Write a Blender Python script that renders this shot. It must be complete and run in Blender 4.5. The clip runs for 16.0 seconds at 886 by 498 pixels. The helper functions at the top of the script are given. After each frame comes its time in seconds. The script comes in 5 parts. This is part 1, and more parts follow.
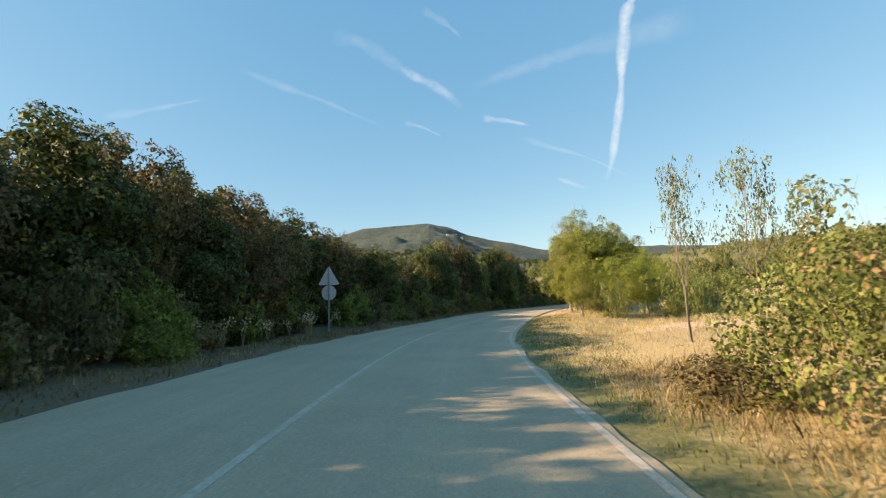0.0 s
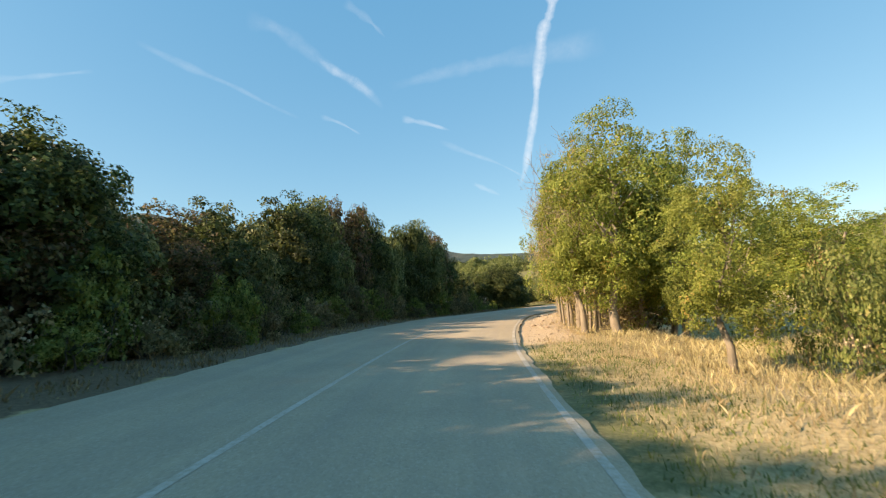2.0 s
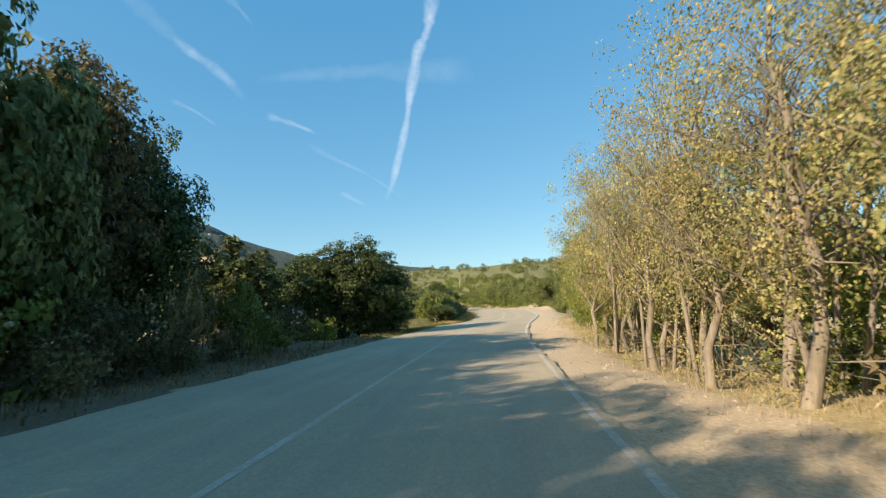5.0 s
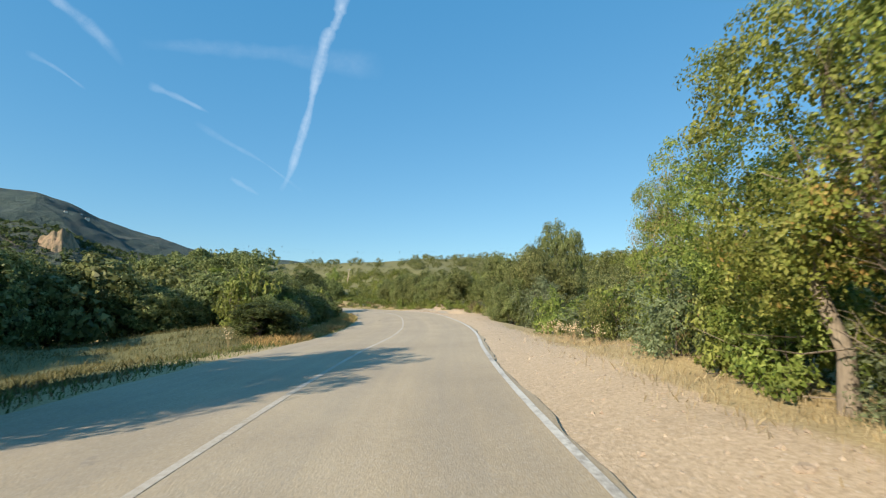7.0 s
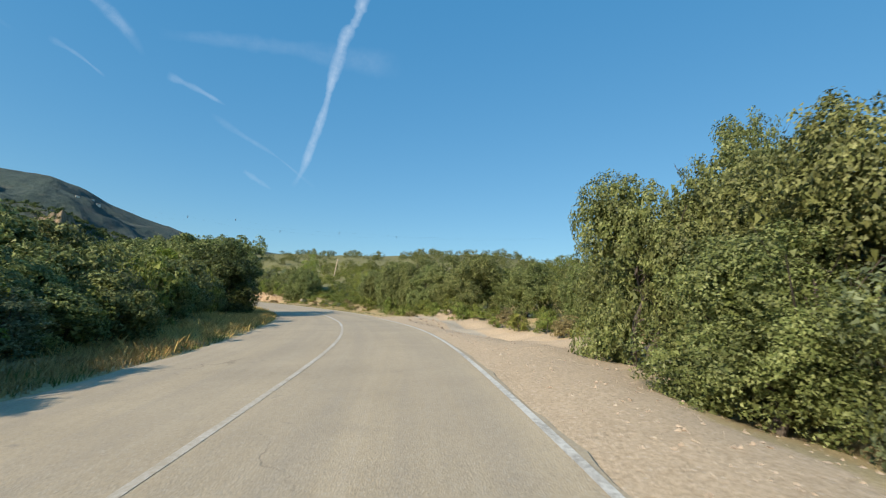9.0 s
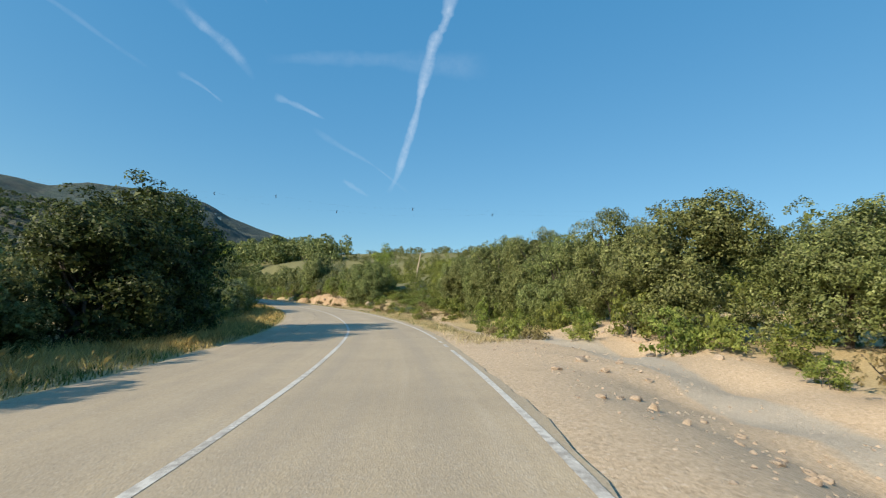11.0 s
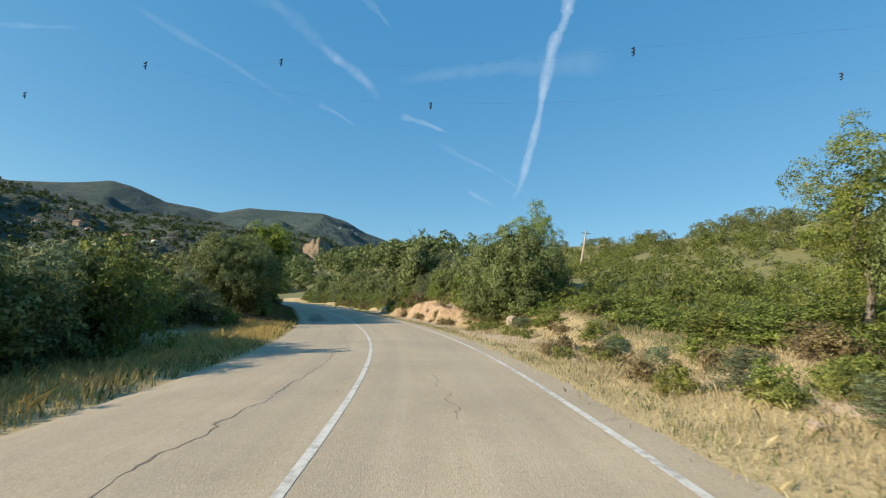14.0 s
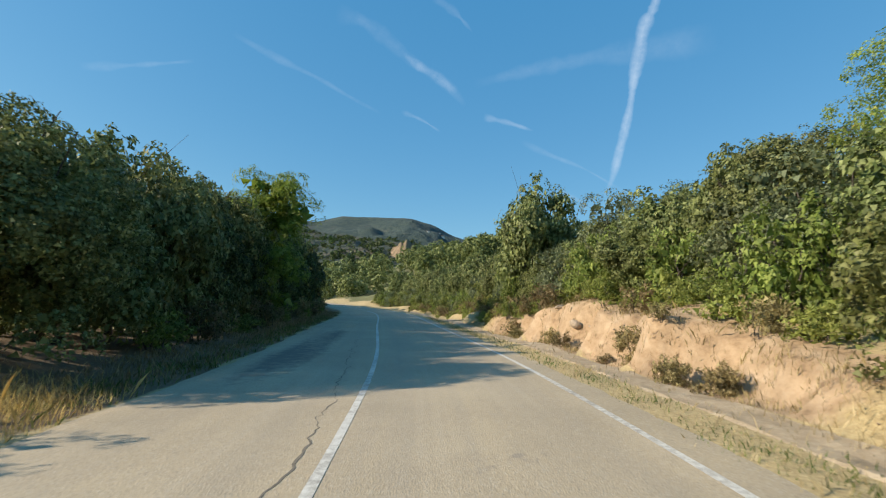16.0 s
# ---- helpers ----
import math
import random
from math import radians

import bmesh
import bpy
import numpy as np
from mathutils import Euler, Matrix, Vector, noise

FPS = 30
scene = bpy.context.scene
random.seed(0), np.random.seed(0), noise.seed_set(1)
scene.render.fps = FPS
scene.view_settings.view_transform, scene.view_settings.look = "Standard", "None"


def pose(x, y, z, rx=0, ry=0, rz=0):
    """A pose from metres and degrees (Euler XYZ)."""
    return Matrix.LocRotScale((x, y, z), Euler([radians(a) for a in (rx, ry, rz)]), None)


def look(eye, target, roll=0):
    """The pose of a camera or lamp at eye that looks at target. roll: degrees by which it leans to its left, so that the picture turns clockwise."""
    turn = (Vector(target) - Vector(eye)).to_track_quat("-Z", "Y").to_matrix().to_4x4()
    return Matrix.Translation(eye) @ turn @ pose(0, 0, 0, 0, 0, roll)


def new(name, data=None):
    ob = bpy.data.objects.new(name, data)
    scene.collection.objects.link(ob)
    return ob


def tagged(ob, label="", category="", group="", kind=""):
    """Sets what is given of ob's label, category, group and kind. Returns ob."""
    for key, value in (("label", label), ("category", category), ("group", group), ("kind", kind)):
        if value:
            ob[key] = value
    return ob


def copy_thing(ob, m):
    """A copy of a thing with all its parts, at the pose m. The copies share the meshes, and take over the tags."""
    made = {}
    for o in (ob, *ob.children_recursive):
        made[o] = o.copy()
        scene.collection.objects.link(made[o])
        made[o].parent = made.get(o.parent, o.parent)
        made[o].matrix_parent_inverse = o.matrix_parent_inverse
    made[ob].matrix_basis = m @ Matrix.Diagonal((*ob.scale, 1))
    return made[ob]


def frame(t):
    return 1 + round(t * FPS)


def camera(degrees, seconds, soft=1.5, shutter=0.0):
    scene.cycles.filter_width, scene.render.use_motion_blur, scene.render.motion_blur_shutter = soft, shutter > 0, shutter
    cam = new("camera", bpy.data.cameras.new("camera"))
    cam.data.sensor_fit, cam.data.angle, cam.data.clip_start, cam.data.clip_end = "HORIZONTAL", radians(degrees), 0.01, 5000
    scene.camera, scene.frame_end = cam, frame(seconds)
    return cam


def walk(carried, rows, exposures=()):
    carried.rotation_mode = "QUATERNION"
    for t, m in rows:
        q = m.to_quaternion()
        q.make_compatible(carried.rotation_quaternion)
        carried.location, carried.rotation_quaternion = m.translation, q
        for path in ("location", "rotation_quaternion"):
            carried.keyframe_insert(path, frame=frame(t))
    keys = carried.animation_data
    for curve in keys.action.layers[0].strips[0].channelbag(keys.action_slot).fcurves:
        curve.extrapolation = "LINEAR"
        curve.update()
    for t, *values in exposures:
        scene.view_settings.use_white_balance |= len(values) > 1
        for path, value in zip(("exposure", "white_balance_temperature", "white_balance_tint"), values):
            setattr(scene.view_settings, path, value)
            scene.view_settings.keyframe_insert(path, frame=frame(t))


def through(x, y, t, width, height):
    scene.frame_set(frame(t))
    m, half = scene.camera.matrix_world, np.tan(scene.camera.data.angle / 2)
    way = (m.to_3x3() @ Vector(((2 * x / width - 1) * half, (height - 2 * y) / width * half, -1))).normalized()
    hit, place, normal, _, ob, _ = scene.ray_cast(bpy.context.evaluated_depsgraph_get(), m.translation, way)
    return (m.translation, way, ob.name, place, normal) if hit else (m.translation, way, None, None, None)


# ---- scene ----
cam = camera(84.6, 16.0, soft=1.15, shutter=0.08)
PATH = [
    (0.0, look((0.000, 0.000, 1.400), (0.057, 9.942, 2.479), -3.02)),
    (0.5, look((0.194, 5.950, 1.402), (0.690, 15.875, 2.526), -2.89)),
    (1.0, look((0.629, 11.954, 1.348), (1.557, 21.852, 2.429), -2.35)),
    (1.5, look((1.308, 17.953, 1.330), (2.651, 27.806, 2.385), -2.19)),
    (2.0, look((2.231, 23.947, 1.348), (4.022, 33.730, 2.388), -1.95)),
    (2.5, look((3.443, 29.897, 1.296), (5.643, 39.588, 2.411), -1.38)),
    (3.0, look((4.950, 35.934, 1.337), (7.570, 45.515, 2.487), -1.01)),
    (3.5, look((6.750, 41.820, 1.394), (9.788, 51.274, 2.579), -1.34)),
    (4.0, look((8.646, 47.466, 1.421), (12.124, 56.762, 2.635), -1.07)),
    (6.5, look((23.505, 75.132, 1.421), (29.331, 83.161, 2.689), 1.31)),
    (7.0, look((27.464, 80.396, 1.556), (33.649, 88.147, 2.848), 1.98)),
    (7.5, look((31.589, 85.689, 1.709), (37.920, 93.317, 3.020), 2.73)),
    (8.0, look((35.841, 90.748, 1.852), (42.181, 98.364, 3.198), 3.32)),
    (8.5, look((40.130, 96.070, 2.023), (46.389, 103.752, 3.368), 4.40)),
    (9.0, look((44.157, 101.431, 2.173), (50.183, 109.297, 3.515), 4.82)),
    (11.5, look((58.667, 126.615, 2.745), (62.545, 135.757, 3.924), 4.44)),
    (12.0, look((60.827, 132.415, 2.768), (64.168, 141.768, 3.936), 4.44)),
    (12.5, look((62.579, 138.050, 2.859), (65.535, 147.527, 4.057), 4.62)),
    (13.0, look((64.146, 143.831, 2.827), (66.745, 153.426, 3.915), 4.87)),
    (13.5, look((65.501, 149.311, 2.867), (67.757, 158.989, 3.985), 4.30)),
    (14.0, look((66.516, 154.721, 2.989), (68.490, 164.450, 4.192), 4.08)),
    (14.5, look((67.481, 160.473, 3.020), (69.135, 170.271, 4.148), 4.18)),
    (15.0, look((68.183, 166.264, 3.030), (69.404, 176.123, 4.177), 3.65)),
    (15.5, look((68.514, 172.151, 3.136), (69.196, 182.061, 4.292), 3.37)),
    (16.0, look((68.661, 178.186, 3.119), (68.857, 188.119, 4.251), 3.45)),
]
walk(cam, PATH, exposures=[(0.0, 1.12, 8500, 21), (2.0, 1.1, 8100, 18), (4.0, 0.9, 7200, 11), (6.5, 0.72, 6400, 10), (9.0, 0.45, 6150, 10), (12.0, 0.52, 6300, 10), (16.0, 0.54, 6300, 10)])

# ---- world and sun ----
SUN_AZ, SUN_EL = radians(-102), radians(24.5)
world = bpy.data.worlds.new("sky")
scene.world = world
world.use_nodes = True
wn = world.node_tree
sky = wn.nodes.new("ShaderNodeTexSky")
sky.sky_type, sky.sun_disc = "NISHITA", False
sky.sun_elevation, sky.sun_rotation = SUN_EL, SUN_AZ
sky.altitude, sky.air_density, sky.dust_density, sky.ozone_density = 400, 1.0, 0.5, 1.0
tint = wn.nodes.new("ShaderNodeMix")
tint.data_type, tint.blend_type = "RGBA", "MULTIPLY"
tint.inputs[0].default_value, tint.inputs[7].default_value = 1.0, (1.0, 1.02, 0.80, 1)
air = wn.nodes.new("ShaderNodeMix")
air.data_type, air.inputs[0].default_value, air.inputs[7].default_value = "RGBA", 0.45, (0.1, 2.6, 6.0, 1)
wn.links.new(sky.outputs[0], tint.inputs[6])
wn.links.new(tint.outputs[2], air.inputs[6])
wn.links.new(air.outputs[2], wn.nodes["Background"].inputs[0])
wn.nodes["Background"].inputs[1].default_value = 0.1
sun_data = bpy.data.lights.new("sun", "SUN")
sun_data.energy, sun_data.angle, sun_data.color = 5.0, radians(0.6), (1.0, 0.85, 0.64)
sun = new("sun", sun_data)
sun.matrix_world = look((math.sin(SUN_AZ) * math.cos(SUN_EL) * 100, math.cos(SUN_AZ) * math.cos(SUN_EL) * 100, math.sin(SUN_EL) * 100), (0, 0, 0))

# ---- materials ----
rng = np.random.default_rng(7)


class Nodes:
    """A new node material with short calls to add and link nodes."""

    def __init__(self, name):
        self.mat = bpy.data.materials.new(name)
        self.mat.use_nodes = True
        self.tree = self.mat.node_tree
        self.bsdf = self.tree.nodes["Principled BSDF"]
        self.out = self.tree.nodes["Material Output"]

    def add(self, kind, **inputs):
        n = self.tree.nodes.new("ShaderNode" + kind)
        for k, v in inputs.items():
            self.put(n, k.replace("_", " "), v)
        return n

    def put(self, n, key, v):
        if isinstance(v, bpy.types.NodeSocket):
            self.tree.links.new(v, n.inputs[key])
        else:
            n.inputs[key].default_value = v

    def noise(self, scale, detail=4, rough=0.6, coord=None, lac=2.0):
        n = self.add("TexNoise", Scale=scale, Detail=detail, Roughness=rough)
        self.tree.links.new(coord or self.coord(), n.inputs["Vector"])
        return n.outputs["Fac"]

    def coord(self):
        return self.add("NewGeometry").outputs["Position"]

    def local(self):
        return self.add("TexCoord").outputs["Object"]

    def ramp(self, fac, stops):
        n = self.add("ValToRGB")
        el = n.color_ramp.elements
        while len(el) < len(stops):
            el.new(0.5)
        for e, (p, c) in zip(el, stops):
            e.position, e.color = p, (*c, 1)
        self.tree.links.new(fac, n.inputs[0])
        return n.outputs[0]

    def span(self, fac, lo, hi, a=0.0, b=1.0):
        n = self.add("MapRange")
        for k, v in ((1, lo), (2, hi), (3, a), (4, b)):
            n.inputs[k].default_value = v
        self.tree.links.new(fac, n.inputs[0])
        return n.outputs[0]

    def mix(self, fac, a, b, how="MIX"):
        n = self.tree.nodes.new("ShaderNodeMix")
        n.data_type, n.blend_type = "RGBA", how
        for k, v in ((0, fac), (6, a), (7, b)):
            if isinstance(v, bpy.types.NodeSocket):
                self.tree.links.new(v, n.inputs[k])
            else:
                n.inputs[k].default_value = v if k == 0 else (*v, 1)
        return n.outputs[2]

    def math(self, op, a, b=0.0):
        n = self.tree.nodes.new("ShaderNodeMath")
        n.operation = op
        for k, v in ((0, a), (1, b)):
            if isinstance(v, bpy.types.NodeSocket):
                self.tree.links.new(v, n.inputs[k])
            else:
                n.inputs[k].default_value = v
        return n.outputs[0]

    def bump(self, height, strength=0.5, dist=0.02):
        n = self.add("Bump", Strength=strength, Distance=dist, Height=height)
        self.tree.links.new(n.outputs[0], self.bsdf.inputs["Normal"])

    def done(self, color=None, rough=0.8, metal=0.0):
        if color is not None:
            self.put(self.bsdf, "Base Color", color if isinstance(color, bpy.types.NodeSocket) else (*color, 1))
        self.put(self.bsdf, "Roughness", rough)
        self.put(self.bsdf, "Metallic", metal)
        return self.mat


def leaf_material(name, dark, mid, light, through=0.35, dry=None, dry_part=0.0):
    n = Nodes(name)
    isl = n.add("NewGeometry").outputs["Random Per Island"]
    col = n.ramp(isl, [(0.0, dark), (0.5, mid), (1.0, light)])
    if dry:
        patch = n.noise(0.9, 3)
        both = n.math("ADD", n.math("MULTIPLY", isl, 0.45), patch)
        col = n.mix(n.span(both, 0.95 - dry_part, 1.05 - dry_part), col, dry)
    own = n.add("ObjectInfo").outputs["Random"]
    hsv = n.add("HueSaturation", Color=col, Hue=n.span(own, 0, 1, 0.485, 0.515), Value=n.math("MULTIPLY", n.span(own, 0, 1, 0.88, 1.12), n.span(n.noise(1.5, 3, 0.6), 0.36, 0.64, 0.68, 1.3)))
    n.done(hsv.outputs[0], 0.55)
    n.bsdf.inputs["Specular IOR Level"].default_value = 0.28
    tr = n.add("BsdfTranslucent", Color=hsv.outputs[0])
    sh = n.add("MixShader", Fac=through)
    n.tree.links.new(n.bsdf.outputs[0], sh.inputs[1])
    n.tree.links.new(tr.outputs[0], sh.inputs[2])
    n.tree.links.new(sh.outputs[0], n.out.inputs[0])
    return n.mat


LEAF_OAK = leaf_material("holm_oak_leaves", (0.068, 0.086, 0.024), (0.155, 0.18, 0.054), (0.285, 0.305, 0.12), 0.3)
LEAF_DARK = leaf_material("dark_oak_leaves", (0.026, 0.04, 0.012), (0.06, 0.082, 0.023), (0.15, 0.18, 0.054), 0.34)
LEAF_BROWN = leaf_material("dry_thicket_leaves", (0.055, 0.052, 0.025), (0.14, 0.13, 0.045), (0.26, 0.24, 0.085), 0.42, (0.22, 0.155, 0.085), 0.2)
LEAF_ASH = leaf_material("ash_leaves", (0.13, 0.18, 0.035), (0.235, 0.28, 0.055), (0.36, 0.385, 0.10), 0.45, (0.44, 0.32, 0.09), 0.0)
LEAF_YELLOW = leaf_material("turning_leaves", (0.22, 0.215, 0.075), (0.36, 0.33, 0.13), (0.52, 0.445, 0.22), 0.42, (0.45, 0.32, 0.14), 0.16)
LEAF_BRAMBLE = leaf_material("bramble_leaves", (0.08, 0.12, 0.03), (0.16, 0.20, 0.055), (0.28, 0.30, 0.10), 0.35, (0.34, 0.24, 0.11), 0.05)
LEAF_SHRUB = leaf_material("shrub_leaves", (0.085, 0.12, 0.022), (0.175, 0.215, 0.042), (0.29, 0.32, 0.085), 0.36)
LEAF_PINE = leaf_material("pine_needles", (0.12, 0.19, 0.025), (0.20, 0.29, 0.04), (0.31, 0.39, 0.08), 0.42)
LEAF_GREY = leaf_material("olive_leaves", (0.085, 0.11, 0.05), (0.15, 0.185, 0.09), (0.25, 0.29, 0.16), 0.32)
LEAF_HEATH = leaf_material("dry_heath_leaves", (0.13, 0.105, 0.045), (0.23, 0.185, 0.08), (0.34, 0.28, 0.14), 0.3)
LEAF_BROOM = leaf_material("broom_leaves", (0.13, 0.155, 0.03), (0.225, 0.25, 0.055), (0.34, 0.35, 0.10), 0.38)
GRASS_DRY = leaf_material("dry_grass", (0.30, 0.235, 0.12), (0.45, 0.365, 0.205), (0.58, 0.49, 0.31), 0.38)
GRASS_GOLD = leaf_material("golden_grass", (0.34, 0.235, 0.085), (0.53, 0.38, 0.145), (0.68, 0.52, 0.23), 0.42)
# Meadow grass with a dull dark tone that carries the meadow's shade
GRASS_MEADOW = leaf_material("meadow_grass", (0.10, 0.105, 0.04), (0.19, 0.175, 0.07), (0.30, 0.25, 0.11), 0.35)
# Dry grass toned darker to imitate tree shade; also used for brown tufts
GRASS_HAY = leaf_material("shade_toned_hay", (0.16, 0.11, 0.05), (0.26, 0.19, 0.09), (0.38, 0.30, 0.16), 0.35)
GRASS_GREEN = leaf_material("green_grass", (0.08, 0.13, 0.03), (0.15, 0.20, 0.055), (0.27, 0.29, 0.10), 0.4)


def bark_material(name, a, b):
    n = Nodes(name)
    c = n.local()
    st = n.add("Mapping", Vector=c, Scale=(14, 14, 3))
    f = n.noise(1.0, 5, 0.7, st.outputs[0])
    n.bump(f, 0.8, 0.03)
    return n.done(n.mix(n.noise(2.5, 3), n.ramp(f, [(0.3, a), (0.7, b)]), tuple(0.5 * v for v in a)), 0.9)


BARK = bark_material("oak_bark", (0.07, 0.055, 0.045), (0.17, 0.14, 0.11))
BARK_ASH = bark_material("ash_bark", (0.22, 0.18, 0.135), (0.44, 0.37, 0.28))

n = Nodes("asphalt")
along, across, track = n.add("Attribute"), n.add("Attribute"), n.add("Attribute")
along.attribute_name, across.attribute_name, track.attribute_name = "along", "across", "track"
lane_co = n.add("CombineXYZ", X=n.math("MULTIPLY", along.outputs["Fac"], 0.06), Y=n.math("MULTIPLY", across.outputs["Fac"], 2.2))
streak = n.noise(1.0, 5, 0.65, lane_co.outputs[0])
wide = n.noise(0.35, 4)
mottle = n.noise(2.6, 5, 0.75)
fine = n.noise(26, 4, 0.75)
grit = n.add("TexVoronoi", Scale=48.0, Vector=n.coord())
chip = grit.outputs["Color"]
base = n.ramp(wide, [(0.3, (0.375, 0.30, 0.195)), (0.55, (0.44, 0.352, 0.23)), (0.75, (0.49, 0.398, 0.262))])
base = n.mix(n.span(streak, 0.42, 0.66, 0.0, 0.3), base, (0.28, 0.245, 0.20))
base = n.mix(n.span(streak, 0.46, 0.30, 0.0, 0.25), base, (0.50, 0.435, 0.345))
base = n.mix(n.span(mottle, 0.5, 0.72, 0.0, 0.2), base, (0.26, 0.225, 0.18))
base = n.mix(n.span(fine, 0.5, 0.72, 0.0, 0.22), base, (0.60, 0.515, 0.39))
base = n.mix(n.span(fine, 0.48, 0.28, 0.0, 0.2), base, (0.18, 0.15, 0.11))
one = n.add("SeparateColor", Color=chip)
base = n.mix(n.span(one.outputs[0], 0.72, 0.95, 0.0, 0.22), base, (0.62, 0.56, 0.47))
base = n.mix(n.span(one.outputs[1], 0.75, 0.95, 0.0, 0.2), base, (0.12, 0.105, 0.09))
base = n.mix(n.math("MULTIPLY", track.outputs["Fac"], 0.2), base, (0.28, 0.245, 0.20))
warp = n.add("Mapping", Vector=n.coord(), Scale=(1, 0.55, 1))
bend = n.add("VectorMath")
bend.operation = "ADD"
jig = n.add("TexNoise", Scale=1.4, Detail=4)
n.tree.links.new(warp.outputs[0], jig.inputs["Vector"])
n.tree.links.new(warp.outputs[0], bend.inputs[0])
n.tree.links.new(jig.outputs["Color"], bend.inputs[1])
cell = n.add("TexVoronoi", Scale=0.28, Vector=bend.outputs[0])
cell.feature = "DISTANCE_TO_EDGE"
crack = n.math("MULTIPLY", n.span(cell.outputs["Distance"], 0.0008, 0.003, 0.8, 0), n.span(n.noise(0.09, 2), 0.58, 0.66))
base = n.mix(crack, base, (0.05, 0.045, 0.04))
stain = n.span(n.noise(0.8, 5, 0.75), 0.66, 0.72, 0, 0.5)
base = n.mix(stain, base, (0.20, 0.18, 0.155))
seep_a = n.add("Attribute")
seep_a.attribute_name = "seal"
base = n.mix(n.span(n.math("ADD", seep_a.outputs["Fac"], n.math("MULTIPLY", mottle, 0.9)), 0.95, 1.25, 0, 0.8), base, (0.12, 0.11, 0.10))
n.bump(n.math("ADD", fine, n.math("MULTIPLY", grit.outputs["Distance"], 1.2)), 0.4, 0.006)
ASPHALT = n.done(base, 0.85)

n = Nodes("road_paint")
wear = n.noise(9, 5, 0.75)
big = n.noise(0.5, 2)
gone = n.span(n.math("ADD", n.math("MULTIPLY", wear, 0.8), n.math("ADD", n.math("MULTIPLY", n.noise(70, 3, 0.8), 0.35), n.math("MULTIPLY", big, 0.5))), 0.80, 1.0, 0, 0.9)
n.bump(n.noise(80, 3), 0.2, 0.004)
ROAD_PAINT = n.done(n.mix(gone, n.ramp(wear, [(0.3, (0.66, 0.64, 0.58)), (0.7, (0.50, 0.47, 0.41))]), (0.30, 0.27, 0.23)), 0.7)

n = Nodes("faded_road_paint")
wear = n.noise(14, 5, 0.8)
gone = n.span(n.math("ADD", wear, n.math("MULTIPLY", n.noise(1.1, 3), 0.5)), 0.62, 0.86, 0.1, 0.95)
FADED_PAINT = n.done(n.mix(gone, (0.56, 0.52, 0.45), (0.40, 0.34, 0.25)), 0.8)

n = Nodes("ground_soil")
dirt = n.add("Attribute")
dirt.attribute_name = "dirt"
green = n.add("Attribute")
green.attribute_name = "green"
blot = n.noise(1.3, 5, 0.7)
fine = n.noise(14, 5, 0.75)
soil = n.ramp(fine, [(0.25, (0.33, 0.24, 0.145)), (0.5, (0.52, 0.395, 0.26)), (0.75, (0.66, 0.53, 0.385))])
straw = n.ramp(fine, [(0.25, (0.25, 0.18, 0.085)), (0.5, (0.43, 0.33, 0.165)), (0.75, (0.58, 0.47, 0.27))])
turf = n.ramp(fine, [(0.25, (0.075, 0.08, 0.028)), (0.5, (0.15, 0.148, 0.055)), (0.75, (0.27, 0.23, 0.105))])
col = n.mix(n.span(n.math("ADD", green.outputs["Fac"], n.math("MULTIPLY", blot, 0.7)), 0.75, 0.95), straw, turf)
col = n.mix(n.span(n.math("ADD", dirt.outputs["Fac"], n.math("MULTIPLY", blot, 0.7)), 0.75, 0.95), col, soil)
mask = {}
for key in ("clay", "gravel", "litter"):
    mask[key] = n.add("Attribute")
    mask[key].attribute_name = key
redsoil = n.ramp(n.noise(2.2, 6, 0.7), [(0.3, (0.20, 0.13, 0.075)), (0.42, (0.33, 0.225, 0.13)), (0.57, (0.42, 0.30, 0.185)), (0.75, (0.50, 0.375, 0.25))])
leafmould = n.ramp(fine, [(0.25, (0.08, 0.055, 0.03)), (0.5, (0.15, 0.10, 0.055)), (0.75, (0.25, 0.18, 0.10))])
col = n.mix(n.span(n.math("ADD", mask["litter"].outputs["Fac"], n.math("MULTIPLY", blot, 0.7)), 0.75, 0.95), col, leafmould)
col = n.mix(n.span(n.math("ADD", mask["gravel"].outputs["Fac"], n.math("MULTIPLY", blot, 0.5)), 0.7, 0.9), col, (0.44, 0.38, 0.295))
col = n.mix(n.span(n.math("ADD", mask["clay"].outputs["Fac"], n.math("MULTIPLY", blot, 0.4)), 0.6, 0.75), col, redsoil)
peb = n.add("TexVoronoi", Scale=11.0, Vector=n.coord())
col = n.mix(n.math("MULTIPLY", n.math("MULTIPLY", n.span(peb.outputs["Distance"], 0.16, 0.3, 0.6, 0), n.span(n.add("SeparateColor", Color=peb.outputs["Color"]).outputs[0], 0.62, 0.7)), dirt.outputs["Fac"]), col, (0.66, 0.56, 0.44))
small = n.add("TexVoronoi", Scale=34.0, Vector=n.coord())
col = n.mix(n.math("MULTIPLY", n.span(n.add("SeparateColor", Color=small.outputs["Color"]).outputs[1], 0.7, 0.9, 0, 0.4), dirt.outputs["Fac"]), col, (0.30, 0.22, 0.14))
col = n.mix(n.span(n.noise(0.45, 5, 0.7), 0.56, 0.72, 0, 0.35), col, (0.30, 0.22, 0.13))
n.bump(n.math("ADD", fine, n.math("MULTIPLY", blot, 1.5)), 0.5, 0.035)
GROUND = n.done(col, 0.95)

n = Nodes("field_stone")
f = n.noise(6, 5, 0.7, n.local())
n.bump(f, 0.6, 0.03)
STONE = n.done(n.ramp(f, [(0.3, (0.24, 0.18, 0.125)), (0.7, (0.46, 0.375, 0.285))]), 0.9)

